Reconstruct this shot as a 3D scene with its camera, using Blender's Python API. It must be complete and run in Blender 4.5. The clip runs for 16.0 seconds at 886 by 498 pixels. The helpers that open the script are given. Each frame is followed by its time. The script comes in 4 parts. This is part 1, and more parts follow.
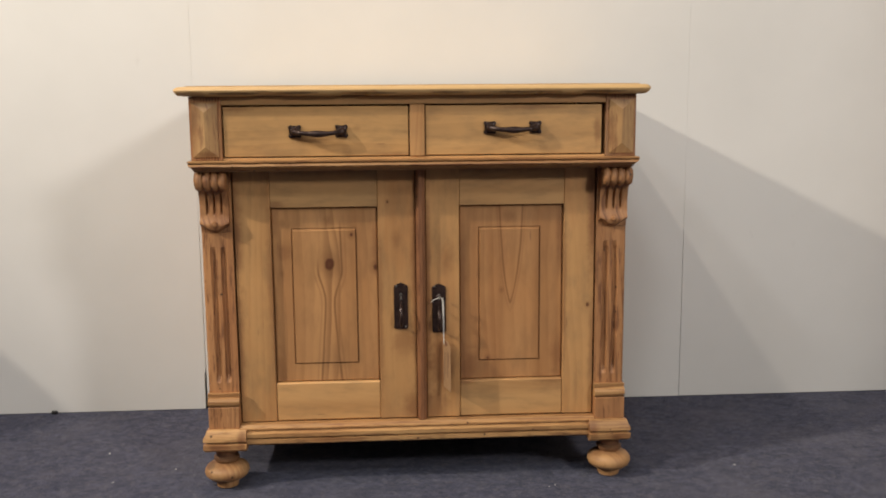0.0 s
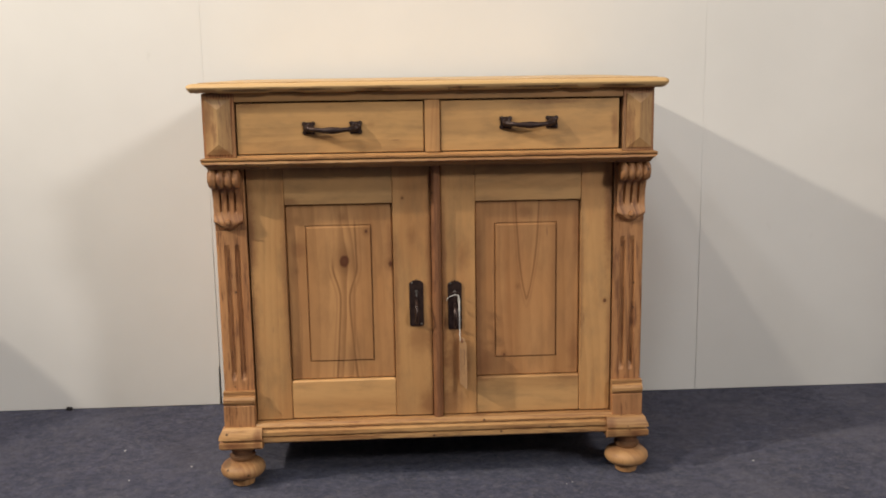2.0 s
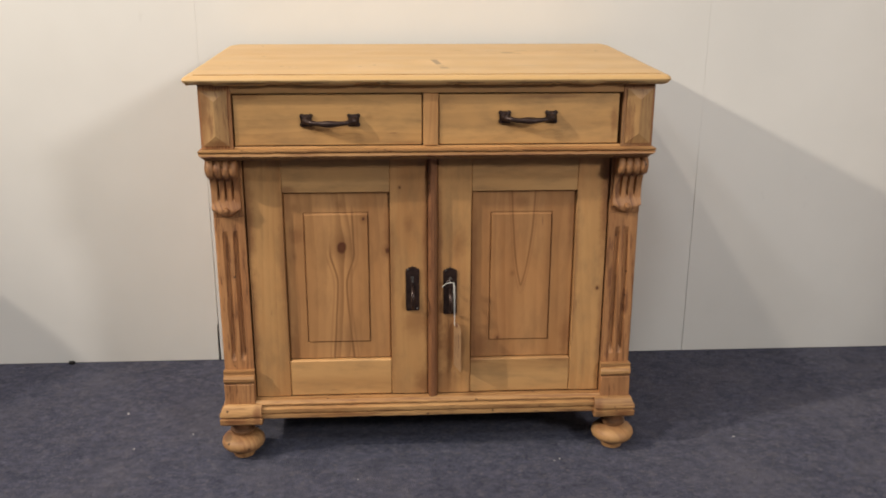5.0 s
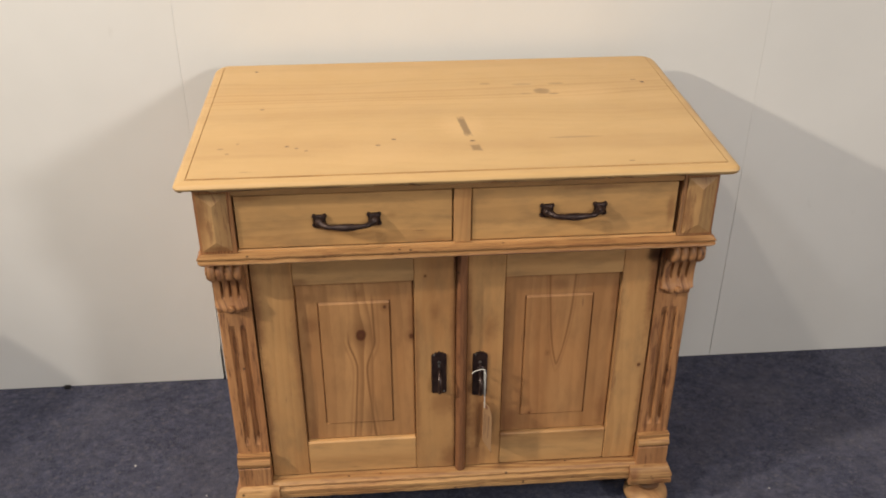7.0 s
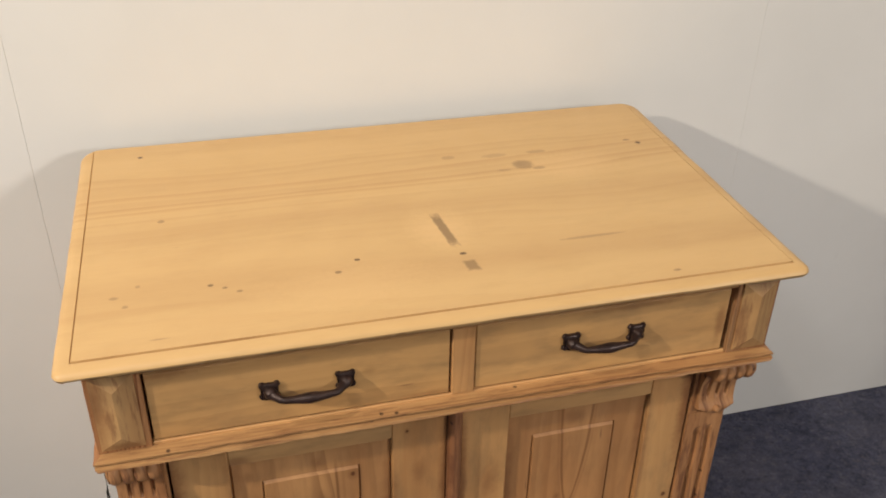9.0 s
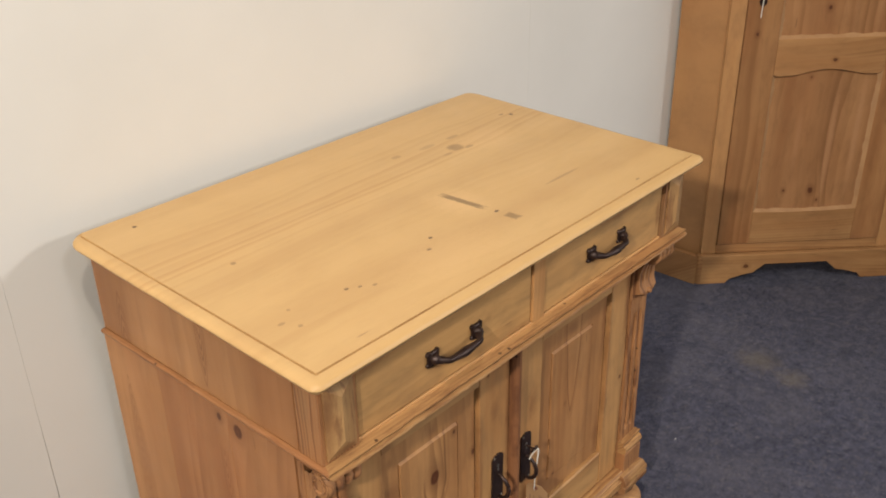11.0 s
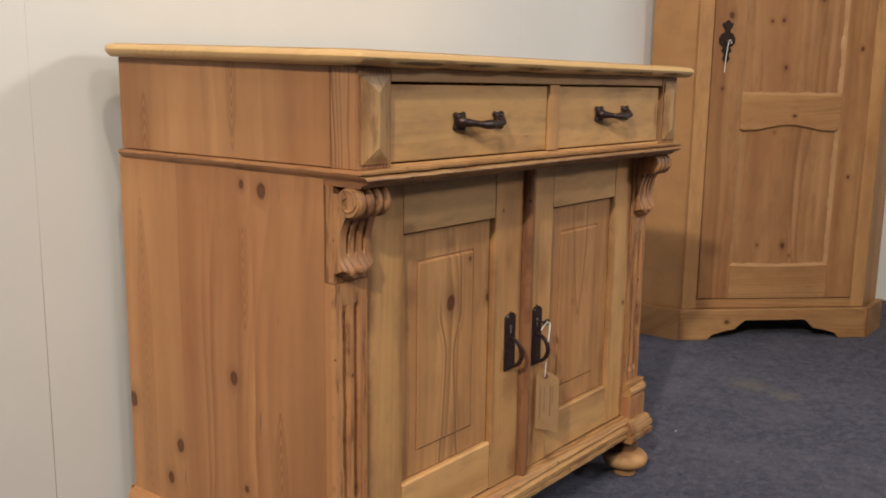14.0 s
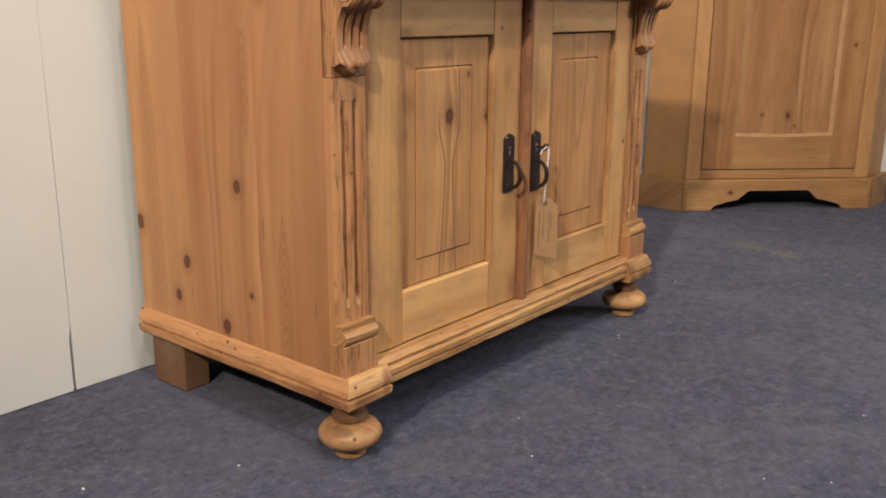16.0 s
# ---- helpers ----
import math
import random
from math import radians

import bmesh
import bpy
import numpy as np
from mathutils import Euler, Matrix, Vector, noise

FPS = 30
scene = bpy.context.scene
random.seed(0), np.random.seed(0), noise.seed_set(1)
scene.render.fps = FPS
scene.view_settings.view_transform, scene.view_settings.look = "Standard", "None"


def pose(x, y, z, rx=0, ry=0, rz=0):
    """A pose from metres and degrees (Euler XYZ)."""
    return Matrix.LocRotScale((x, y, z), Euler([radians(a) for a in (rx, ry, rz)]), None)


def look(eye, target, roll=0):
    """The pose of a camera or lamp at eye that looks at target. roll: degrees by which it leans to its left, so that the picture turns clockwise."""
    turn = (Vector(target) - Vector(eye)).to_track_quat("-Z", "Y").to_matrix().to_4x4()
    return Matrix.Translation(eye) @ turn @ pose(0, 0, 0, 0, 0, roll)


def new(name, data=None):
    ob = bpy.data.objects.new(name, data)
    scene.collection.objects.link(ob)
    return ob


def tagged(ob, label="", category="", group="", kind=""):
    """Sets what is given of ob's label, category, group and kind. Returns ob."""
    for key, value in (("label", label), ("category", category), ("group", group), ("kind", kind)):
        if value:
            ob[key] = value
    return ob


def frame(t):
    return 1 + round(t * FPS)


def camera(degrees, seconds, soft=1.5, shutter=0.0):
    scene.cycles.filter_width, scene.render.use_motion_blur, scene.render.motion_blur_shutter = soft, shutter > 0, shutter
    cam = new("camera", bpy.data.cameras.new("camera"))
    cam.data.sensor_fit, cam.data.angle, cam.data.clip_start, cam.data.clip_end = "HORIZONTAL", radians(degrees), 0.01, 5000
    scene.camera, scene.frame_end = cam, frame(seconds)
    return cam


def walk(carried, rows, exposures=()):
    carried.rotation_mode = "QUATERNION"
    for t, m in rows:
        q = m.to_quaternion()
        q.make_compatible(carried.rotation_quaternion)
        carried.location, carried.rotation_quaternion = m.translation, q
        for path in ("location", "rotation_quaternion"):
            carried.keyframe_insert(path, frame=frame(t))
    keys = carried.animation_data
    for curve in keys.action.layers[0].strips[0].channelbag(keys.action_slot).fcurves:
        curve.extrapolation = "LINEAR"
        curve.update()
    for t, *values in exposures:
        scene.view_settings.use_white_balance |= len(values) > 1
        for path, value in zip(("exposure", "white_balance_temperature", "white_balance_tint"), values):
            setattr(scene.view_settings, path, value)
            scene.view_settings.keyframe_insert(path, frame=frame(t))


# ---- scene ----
cam = camera(52.0, 16.0, soft=1.85)
PATH = [
    (0, (-0.066, -2.12, 0.921), (0.051, -0.146, 0.621), -0.5),
    (0.5, (-0.071, -2.111, 0.928), (0.029, -0.137, 0.623), -0.5),
    (1, (-0.079, -2.099, 0.93), (0.017, -0.126, 0.613), -0.7),
    (1.5, (-0.075, -2.095, 0.936), (0.015, -0.123, 0.613), -1.0),
    (2, (-0.082, -2.094, 0.945), (0.016, -0.124, 0.613), -0.9),
    (2.5, (-0.087, -2.089, 0.951), (0.009, -0.121, 0.603), -1.0),
    (3, (-0.083, -2.091, 0.949), (0.006, -0.125, 0.591), -1.0),
    (3.5, (-0.09, -2.083, 0.957), (0.003, -0.124, 0.567), -1.1),
    (4, (-0.085, -2.085, 0.958), (0.019, -0.131, 0.543), -1.0),
    (4.2, (-0.085, -2.079, 0.972), (0.031, -0.129, 0.541), -0.9),
    (6.3, (-0.126, -1.91, 1.651), (-0.037, -0.153, 0.7), 2.0),
    (6.5, (-0.16, -1.79, 1.671), (-0.034, -0.053, 0.688), 1.3),
    (7, (-0.165, -1.583, 1.717), (-0.026, 0.15, 0.73), -0.0),
    (7.5, (-0.049, -1.339, 1.76), (0.041, 0.379, 0.74), 0.4),
    (8, (-0.003, -1.202, 1.76), (0.049, 0.506, 0.721), 0.9),
    (8.5, (-0.074, -1.122, 1.737), (0.091, 0.574, 0.69), 1.9),
    (8.7, (-0.164, -1.072, 1.724), (0.114, 0.614, 0.684), 1.8),
    (10.8, (-1.133, -0.779, 1.684), (0.166, 0.429, 0.761), -1.8),
    (11, (-1.168, -0.797, 1.681), (0.161, 0.394, 0.779), -1.1),
    (11.5, (-1.211, -0.859, 1.601), (0.162, 0.348, 0.789), -0.2),
    (12, (-1.261, -0.859, 1.443), (0.163, 0.369, 0.762), -0.2),
    (12.5, (-1.315, -0.854, 1.235), (0.177, 0.38, 0.733), 0.2),
    (13, (-1.365, -0.845, 1.051), (0.182, 0.371, 0.694), 1.1),
    (13.5, (-1.397, -0.832, 0.974), (0.162, 0.379, 0.654), 1.1),
    (14, (-1.453, -0.885, 0.935), (0.082, 0.346, 0.579), 0.8),
    (14.5, (-1.518, -0.941, 0.882), (0.0, 0.282, 0.433), 0.3),
    (15, (-1.532, -0.954, 0.824), (-0.022, 0.259, 0.326), -0.1),
    (15.5, (-1.51, -0.953, 0.774), (-0.005, 0.263, 0.267), 0.3),
    (16, (-1.49, -0.943, 0.745), (0.005, 0.281, 0.227), 0.4),
]
walk(cam, [(t, look(eye, target, roll)) for t, eye, target, roll in PATH], [(0, -0.11), (4.2, -0.08), (6.3, -0.20), (8.5, -0.20), (11, -0.22), (14, -0.22), (14.6, -0.02), (16, 0.15)])

# ---- light ----
# Showroom lamps and two added fill panels below the ceiling, all outside the picture, and a dim closed room round them.
world = bpy.data.worlds.new("world")
scene.world = world
world.use_nodes = True
world.node_tree.nodes["Background"].inputs["Color"].default_value = (0.9, 0.92, 1.0, 1)
world.node_tree.nodes["Background"].inputs["Strength"].default_value = 0.03


def bulb(place, watts, colour, radius):
    data = bpy.data.lights.new("bulb", "POINT")
    data.energy, data.color, data.shadow_soft_size = watts, colour, radius
    lamp = new("bulb", data)
    lamp.location = place
    return lamp


def fill_panel(place, watts, colour, size):
    data = bpy.data.lights.new("fill_panel", "AREA")
    data.energy, data.color, data.shape, data.size = watts, colour, "SQUARE", size
    lamp = new("fill_panel", data)
    lamp.location = place
    return lamp


def spot(place, target, watts, colour, radius, degrees, fade=1.0):
    data = bpy.data.lights.new("spot_lamp", "SPOT")
    data.energy, data.color, data.shadow_soft_size, data.spot_size, data.spot_blend = watts, colour, radius, radians(degrees), fade
    lamp = new("spot_lamp", data)
    lamp.matrix_world = look(place, target)
    return lamp


WARM, CLEAR, MILD = (1.0, 0.88, 0.72), (1.0, 0.955, 0.905), (0.97, 0.97, 0.97)
bulb((-1.20, -0.85, 3.50), 150, WARM, 0.06)
spot((2.60, -3.60, 2.62), (-0.25, 0.4, 0.6), 350, CLEAR, 0.30, 50, 0.4)
spot((-4.80, -1.75, 3.60), (0.95, 0.50, 0.75), 1110, WARM, 0.10, 43, 0.75)
# Two unseen panels added only to lift the fill light.
fill_panel((-3.2, -3.2, 4.9), 84, MILD, 0.5)
fill_panel((-1.1, -4.4, 4.9), 112, MILD, 0.8)

# ---- materials ----


class Graph:
    """Short names for the nodes of one material."""

    def __init__(self, name):
        self.mat = bpy.data.materials.new(name)
        self.mat.use_nodes = True
        self.tree = self.mat.node_tree
        self.bsdf = self.tree.nodes["Principled BSDF"]

    def put(self, socket, value):
        if isinstance(value, bpy.types.NodeSocket):
            self.tree.links.new(value, socket)
        else:
            socket.default_value = value

    def math(self, op, a, b=0.0, c=0.0, clamp=False):
        n = self.tree.nodes.new("ShaderNodeMath")
        n.operation, n.use_clamp = op, clamp
        for s, v in zip(n.inputs, (a, b, c)):
            self.put(s, v)
        return n.outputs[0]

    def vec(self, op, a, b=(0, 0, 0)):
        n = self.tree.nodes.new("ShaderNodeVectorMath")
        n.operation = op
        self.put(n.inputs[0], a)
        if op != "LENGTH":
            self.put(n.inputs[1], b)
        return n.outputs["Value"] if op == "LENGTH" else n.outputs[0]

    def ramp(self, v, a, b, lo=0.0, hi=1.0):
        n = self.tree.nodes.new("ShaderNodeMapRange")
        n.interpolation_type = "SMOOTHSTEP"
        for s, x in zip(n.inputs, (v, a, b, lo, hi)):
            self.put(s, x)
        return n.outputs[0]

    def noise(self, vector, scale, w=0.0, detail=3.0, rough=0.5):
        n = self.tree.nodes.new("ShaderNodeTexNoise")
        n.noise_dimensions = "4D"
        self.put(n.inputs["Vector"], vector)
        self.put(n.inputs["W"], w)
        self.put(n.inputs["Scale"], scale)
        self.put(n.inputs["Detail"], detail)
        self.put(n.inputs["Roughness"], rough)
        return n.outputs["Fac"]

    def mix(self, fac, a, b, blend="MIX"):
        n = self.tree.nodes.new("ShaderNodeMix")
        n.data_type, n.blend_type = "RGBA", blend
        self.put(n.inputs[0], fac)
        self.put(n.inputs[6], a if isinstance(a, bpy.types.NodeSocket) else (*a, 1))
        self.put(n.inputs[7], b if isinstance(b, bpy.types.NodeSocket) else (*b, 1))
        return n.outputs[2]

    def place(self):
        return self.tree.nodes.new("ShaderNodeTexCoord").outputs["Object"]

    def chance(self):
        return self.tree.nodes.new("ShaderNodeObjectInfo").outputs["Random"]

    def split(self, v):
        n = self.tree.nodes.new("ShaderNodeSeparateXYZ")
        self.put(n.inputs[0], v)
        return n.outputs

    def join(self, x, y, z):
        n = self.tree.nodes.new("ShaderNodeCombineXYZ")
        for s, v in zip(n.inputs, (x, y, z)):
            self.put(s, v)
        return n.outputs[0]

    def finish(self, colour, rough, height=None, bump=0.2, distance=0.001, specular=0.4):
        self.put(self.bsdf.inputs["Base Color"], colour)
        self.put(self.bsdf.inputs["Roughness"], rough)
        self.bsdf.inputs["Specular IOR Level"].default_value = specular
        if height is not None:
            n = self.tree.nodes.new("ShaderNodeBump")
            n.inputs["Strength"].default_value = bump
            n.inputs["Distance"].default_value = distance
            self.put(n.inputs["Height"], height)
            self.put(self.bsdf.inputs["Normal"], n.outputs[0])
        return self.mat


def wood(name, light, dark, axis, rings=55.0, contrast=0.6, figure=0.12, knots=(), spots=(), rough=0.5, stain=(0.25, 0.155, 0.078), stained=0.42, origin=(0, 0, 0), heart=None, streak=0.0, even=0.12, flame=None, strips=0.15, ruddy=0.35, arches=(), brown_patches=()):
    """Old waxed pine. brown_patches: (x, y, z, rx, ry, rz, strength), reddish-brown patches: old stain left by hands
    and wax, and darker edges and grooves. ruddy: how far reddish patches show. arches: (across, z, half width, length,
    +1 or -1), a stack of pointed ring ends. strips: how far the colour changes across the board. flame: (x, z, kind),
    the middle of a pointed ring figure. even: how much the grain shows where it is faintest. heart: (middle, half
    width) of a strip with strong grain. streak: remains of old dark stain along the grain. axis: along the grain.
    knots: (x, y, z, radius), round which the grain bends. spots: (x, y, z, rx, ry, rz, strength), small nail holes and
    stains.
    """
    g = Graph(name)
    p = g.place()
    w = g.math("MULTIPLY", g.chance(), 40.0)
    x, y, z = g.split(p)
    if axis == "z":
        u, v = g.math("ADD", x, g.math("MULTIPLY", y, 0.83)), z
    elif axis == "x":
        u, v = g.math("ADD", z, g.math("MULTIPLY", y, 0.91)), x
    else:
        u, v = g.math("ADD", z, g.math("MULTIPLY", x, 0.87)), y
    k = "xyz".index(axis)
    knotty, dirt, rubbed = None, None, None
    for kx, ky, kz, r, *long in knots:
        c = (kx - origin[0], ky - origin[1], kz - origin[2])
        cu = {"z": c[0] + 0.83 * c[1], "x": c[2] + 0.91 * c[1], "y": c[2] + 0.87 * c[0]}[axis]
        off = g.vec("SUBTRACT", p, c)
        reach = [1 / (2.4 * r)] * 3
        reach[k] = 1 / ((long[0] if long else 7.0) * r)
        d = g.vec("LENGTH", g.vec("MULTIPLY", off, tuple(reach)))
        pull = g.math("MULTIPLY", g.ramp(d, 1.0, 0.0), 0.75)
        u = g.math("SUBTRACT", u, g.math("MULTIPLY", pull, g.math("SUBTRACT", u, cu)))
        near = [1 / (0.9 * r)] * 3
        near[k] = 1 / (1.15 * r)
        e = g.math("ADD", g.vec("LENGTH", g.vec("MULTIPLY", off, tuple(near))), g.math("MULTIPLY", g.math("SUBTRACT", g.noise(p, 90, w), 0.5), 0.5))
        m = g.math("MULTIPLY", g.ramp(e, 1.15, 0.6), g.ramp(e, 0.0, 0.8, 0.85, 1.0))
        m = g.math("MAXIMUM", m, g.ramp(e, 2.4, 0.9, 0.0, 0.26))
        knotty = m if knotty is None else g.math("MAXIMUM", knotty, m)
    for sx, sy, sz, rx, ry, rz, much, *lean in spots:
        off = g.vec("SUBTRACT", p, (sx - origin[0], sy - origin[1], sz - origin[2]))
        size = g.vec("LENGTH", g.vec("MULTIPLY", off, (1 / rx, 1 / ry, 1 / rz)))
        if lean:
            ox, oy, oz = g.split(off)
            ox = g.math("ADD", ox, g.math("MULTIPLY", oy, lean[0]))
            size = g.math("MAXIMUM", g.math("ABSOLUTE", g.math("MULTIPLY", ox, 1 / rx)), g.math("ABSOLUTE", g.math("MULTIPLY", oy, 1 / ry)))
        e = g.math("ADD", size, g.math("MULTIPLY", g.math("SUBTRACT", g.noise(p, 130, w), 0.5), 0.7))
        if much < 0:
            m = g.math("MULTIPLY", g.ramp(e, 1.2, 0.2), -much)
            rubbed = m if rubbed is None else g.math("MAXIMUM", rubbed, m)
            continue
        m = g.math("MULTIPLY", g.ramp(e, 1.1, 0.6), much)
        dirt = m if dirt is None else g.math("MAXIMUM", dirt, m)
    broad = g.join(g.math("MULTIPLY", u, 2.6), g.math("MULTIPLY", v, 0.8), 0.0)
    middle = g.join(g.math("MULTIPLY", u, 16.0), g.math("MULTIPLY", v, 3.0), 0.0)
    fine = g.join(g.math("MULTIPLY", u, 420.0), g.math("MULTIPLY", v, 9.0), 0.0)
    bend = g.math("MULTIPLY", g.math("SUBTRACT", g.noise(broad, 1.0, w, 1.5), 0.5), figure * 4)
    waver = g.math("MULTIPLY", g.math("SUBTRACT", g.noise(middle, 1.0, w, 3.0), 0.5), 0.030)
    phase = g.math("ADD", g.math("MULTIPLY", g.math("ADD", g.math("ADD", u, bend), waver), rings), 200.0)
    band = g.math("FRACT", phase)
    lone = g.tree.nodes.new("ShaderNodeTexWhiteNoise")
    lone.noise_dimensions = "1D"
    g.put(lone.inputs["W"], g.math("FLOOR", phase))
    each = g.ramp(lone.outputs["Value"], 0.05, 0.95, 0.15, 1.0)
    late = g.math("MULTIPLY", g.math("MULTIPLY", g.ramp(band, 0.1, 0.88), g.ramp(band, 1.0, 0.90)), each)
    vary = g.ramp(g.noise(g.join(g.math("MULTIPLY", u, 9.0), g.math("MULTIPLY", v, 0.9), 5.0), 1.0, g.math("ADD", w, 7.0), 2.0), 0.40, 0.66, even, 1.0)
    if heart:
        c = {"x": y, "y": x, "z": x}[axis]
        mid = heart[0] - origin[{"x": 1, "y": 0, "z": 0}[axis]]
        near = g.ramp(g.math("ABSOLUTE", g.math("SUBTRACT", g.math("ADD", c, g.math("MULTIPLY", waver, 2.0)), mid)), heart[1], heart[1] * 0.45)
        vary = g.math("ADD", g.math("MULTIPLY", vary, 0.35), near, clamp=True)
    fibre = g.noise(fine, 1.0, w, 2.0)
    lines = g.math("MULTIPLY", g.math("MULTIPLY", late, vary), contrast)
    lines = g.math("ADD", lines, g.math("MULTIPLY", g.math("SUBTRACT", fibre, 0.5), 0.22), clamp=True)
    if flame:
        du = g.math("ABSOLUTE", g.math("SUBTRACT", g.math("ADD", x, g.math("MULTIPLY", waver, 0.7)), flame[0] - origin[0]))
        dv = g.math("SUBTRACT", z, flame[1] - origin[2])
        for turn_in, much in ((0.0, 0.68), (0.010, 0.25)):
            if flame[2] == "kite":
                lobe = g.math("DIVIDE", g.math("MINIMUM", g.math("ADD", dv, 0.012), 0.0), 0.052)
                lobe = g.math("MULTIPLY", g.math("EXPONENT", g.math("MULTIPLY", g.math("MULTIPLY", lobe, lobe), -1.0)), 0.021)
                wide = g.math("ADD", g.math("ADD", lobe, 0.008 + turn_in), g.math("MULTIPLY", g.math("MAXIMUM", g.math("SUBTRACT", -0.085, dv), 0.0), 0.08))
            else:
                up = g.math("MAXIMUM", g.math("ADD", dv, turn_in * 2.2), 0.0)
                wide = g.math("MULTIPLY", g.math("SUBTRACT", 1.0, g.math("EXPONENT", g.math("MULTIPLY", up, -11.0))), 0.030 + turn_in * 0.6)
            edge = g.math("ABSOLUTE", g.math("SUBTRACT", du, wide))
            on = g.math("MULTIPLY", g.ramp(edge, 0.0042, 0.0006), much)
            if flame[2] == "kite":
                on = g.math("MULTIPLY", on, g.math("MAXIMUM", g.ramp(dv, 0.03, -0.03), g.math("MULTIPLY", g.math("GREATER_THAN", x, flame[0] - origin[0]), g.ramp(dv, 0.12, 0.07))))
            else:
                on = g.math("MULTIPLY", on, g.ramp(dv, -0.004 - turn_in * 2.2, 0.004 - turn_in * 2.2))
            lines = g.math("MAXIMUM", lines, on)
    for ac, az, half, long_, way in arches:
        across = g.math("SUBTRACT", g.math("ADD", y if axis == "z" and abs(origin[1]) > 0 and name.startswith(("side", "frieze")) else x, g.math("MULTIPLY", waver, 0.3)), ac - (origin[1] if name.startswith(("side", "frieze")) else origin[0]))
        along = g.math("MULTIPLY", g.math("SUBTRACT", z, az - origin[2]), float(way))
        q = g.math("DIVIDE", g.math("ABSOLUTE", across), half)
        lean = g.math("ADD", along, g.math("MULTIPLY", g.math("POWER", q, 1.35), long_ * 0.55))
        tip = g.math("FRACT", g.math("ADD", g.math("MULTIPLY", lean, 1 / 0.024), g.math("MULTIPLY", g.noise(p, 14.0, w, 2.0), 1.2)))
        tip = g.math("MULTIPLY", g.ramp(tip, 0.25, 0.85), g.ramp(tip, 1.0, 0.9))
        inside = g.math("MULTIPLY", g.math("MULTIPLY", g.ramp(q, 1.0, 0.7), g.ramp(lean, long_ * 0.55, long_ * 0.4)), g.ramp(along, -long_, -long_ * 0.8))
        lines = g.math("ADD", g.math("MULTIPLY", lines, g.math("SUBTRACT", 1.0, inside)), g.math("MULTIPLY", g.math("MULTIPLY", tip, inside), contrast * 1.5), clamp=True)
    colour = g.mix(lines, light, dark)
    warm = g.ramp(g.noise(g.join(g.math("MULTIPLY", u, 8.0), g.math("MULTIPLY", v, 1.7), 12.0), 1.0, g.math("ADD", w, 31.0), 4.0, 0.6), 0.44, 0.68, 0.0, ruddy)
    colour = g.mix(warm, colour, tuple(c * k for c, k in zip(light, (0.74, 0.56, 0.48))))
    board = g.noise(g.join(g.math("MULTIPLY", u, 13.0), g.math("MULTIPLY", v, 0.35), 9.0), 1.0, g.math("ADD", w, 21.0), 2.0)
    bright = g.ramp(board, 0.32, 0.68, 1 - strips, 1 + strips * 0.9)
    colour = g.mix(1.0, colour, g.join(bright, g.math("POWER", bright, 1.25), g.math("POWER", bright, 1.4)), "MULTIPLY")
    patch = g.ramp(g.noise(p, 5.0, g.math("ADD", w, 3.0), 4.0, 0.6), 0.45, 0.75, 0.0, stained)
    colour = g.mix(patch, colour, stain)
    blotch = g.ramp(g.noise(g.join(g.math("MULTIPLY", u, 30.0), g.math("MULTIPLY", v, 9.0), 2.0), 1.0, g.math("ADD", w, 15.0), 4.0, 0.65), 0.44, 0.70, 0.0, stained * 0.85)
    colour = g.mix(blotch, colour, tuple(c * 0.72 for c in stain))
    shade = g.math("ADD", g.math("MULTIPLY", g.chance(), 0.16), 0.92)
    colour = g.mix(1.0, colour, g.join(shade, shade, g.math("MULTIPLY", shade, 0.99)), "MULTIPLY")
    for sx, sy, sz, rx, ry, rz, much in brown_patches:
        off = g.vec("SUBTRACT", p, (sx - origin[0], sy - origin[1], sz - origin[2]))
        e = g.math("ADD", g.vec("LENGTH", g.vec("MULTIPLY", off, (1 / rx, 1 / ry, 1 / rz))), g.math("MULTIPLY", g.math("SUBTRACT", g.noise(p, 38, w, 5.0, 0.65), 0.5), 1.5))
        colour = g.mix(g.ramp(e, 1.25, 0.15, 0.0, much), colour, (0.165, 0.062, 0.025))
    if rubbed is not None:
        colour = g.mix(rubbed, colour, tuple(min(c * 1.25 + 0.03, 0.8) for c in light))
    if knotty is not None:
        colour = g.mix(g.math("MULTIPLY", knotty, 0.95), colour, (0.078, 0.021, 0.008))
    if dirt is not None:
        colour = g.mix(dirt, colour, (0.085, 0.045, 0.022))
    if streak:
        smear = g.noise(g.join(g.math("MULTIPLY", u, 95.0), g.math("MULTIPLY", v, 12.0), 1.0), 1.0, g.math("ADD", w, 11.0), 4.0, 0.65)
        colour = g.mix(g.ramp(smear, 0.49, 0.64, 0.0, streak), colour, (0.150, 0.062, 0.029))
        hole = g.tree.nodes.new("ShaderNodeTexVoronoi")
        hole.inputs["Scale"].default_value = 27.0
        g.put(hole.inputs["Vector"], p)
        colour = g.mix(g.ramp(hole.outputs["Distance"], 0.115, 0.065, 0.0, 0.85), colour, (0.05, 0.024, 0.013))
    # short dark flecks and scratches along the grain
    fleck = g.join(g.math("MULTIPLY", u, 95.0), g.math("MULTIPLY", v, 11.0), 3.0)
    colour = g.mix(g.ramp(g.noise(fleck, 1.0, w, 1.0), 0.735, 0.80, 0.0, 0.55), colour, (0.14, 0.07, 0.035))
    gloss = g.math("ADD", g.math("MULTIPLY", g.noise(p, 9.0, w, 3.0), 0.25), rough - 0.12)
    height = g.math("ADD", g.math("MULTIPLY", late, 0.5), fibre)
    return g.finish(colour, gloss, height, 0.22, 0.0006, 0.35)


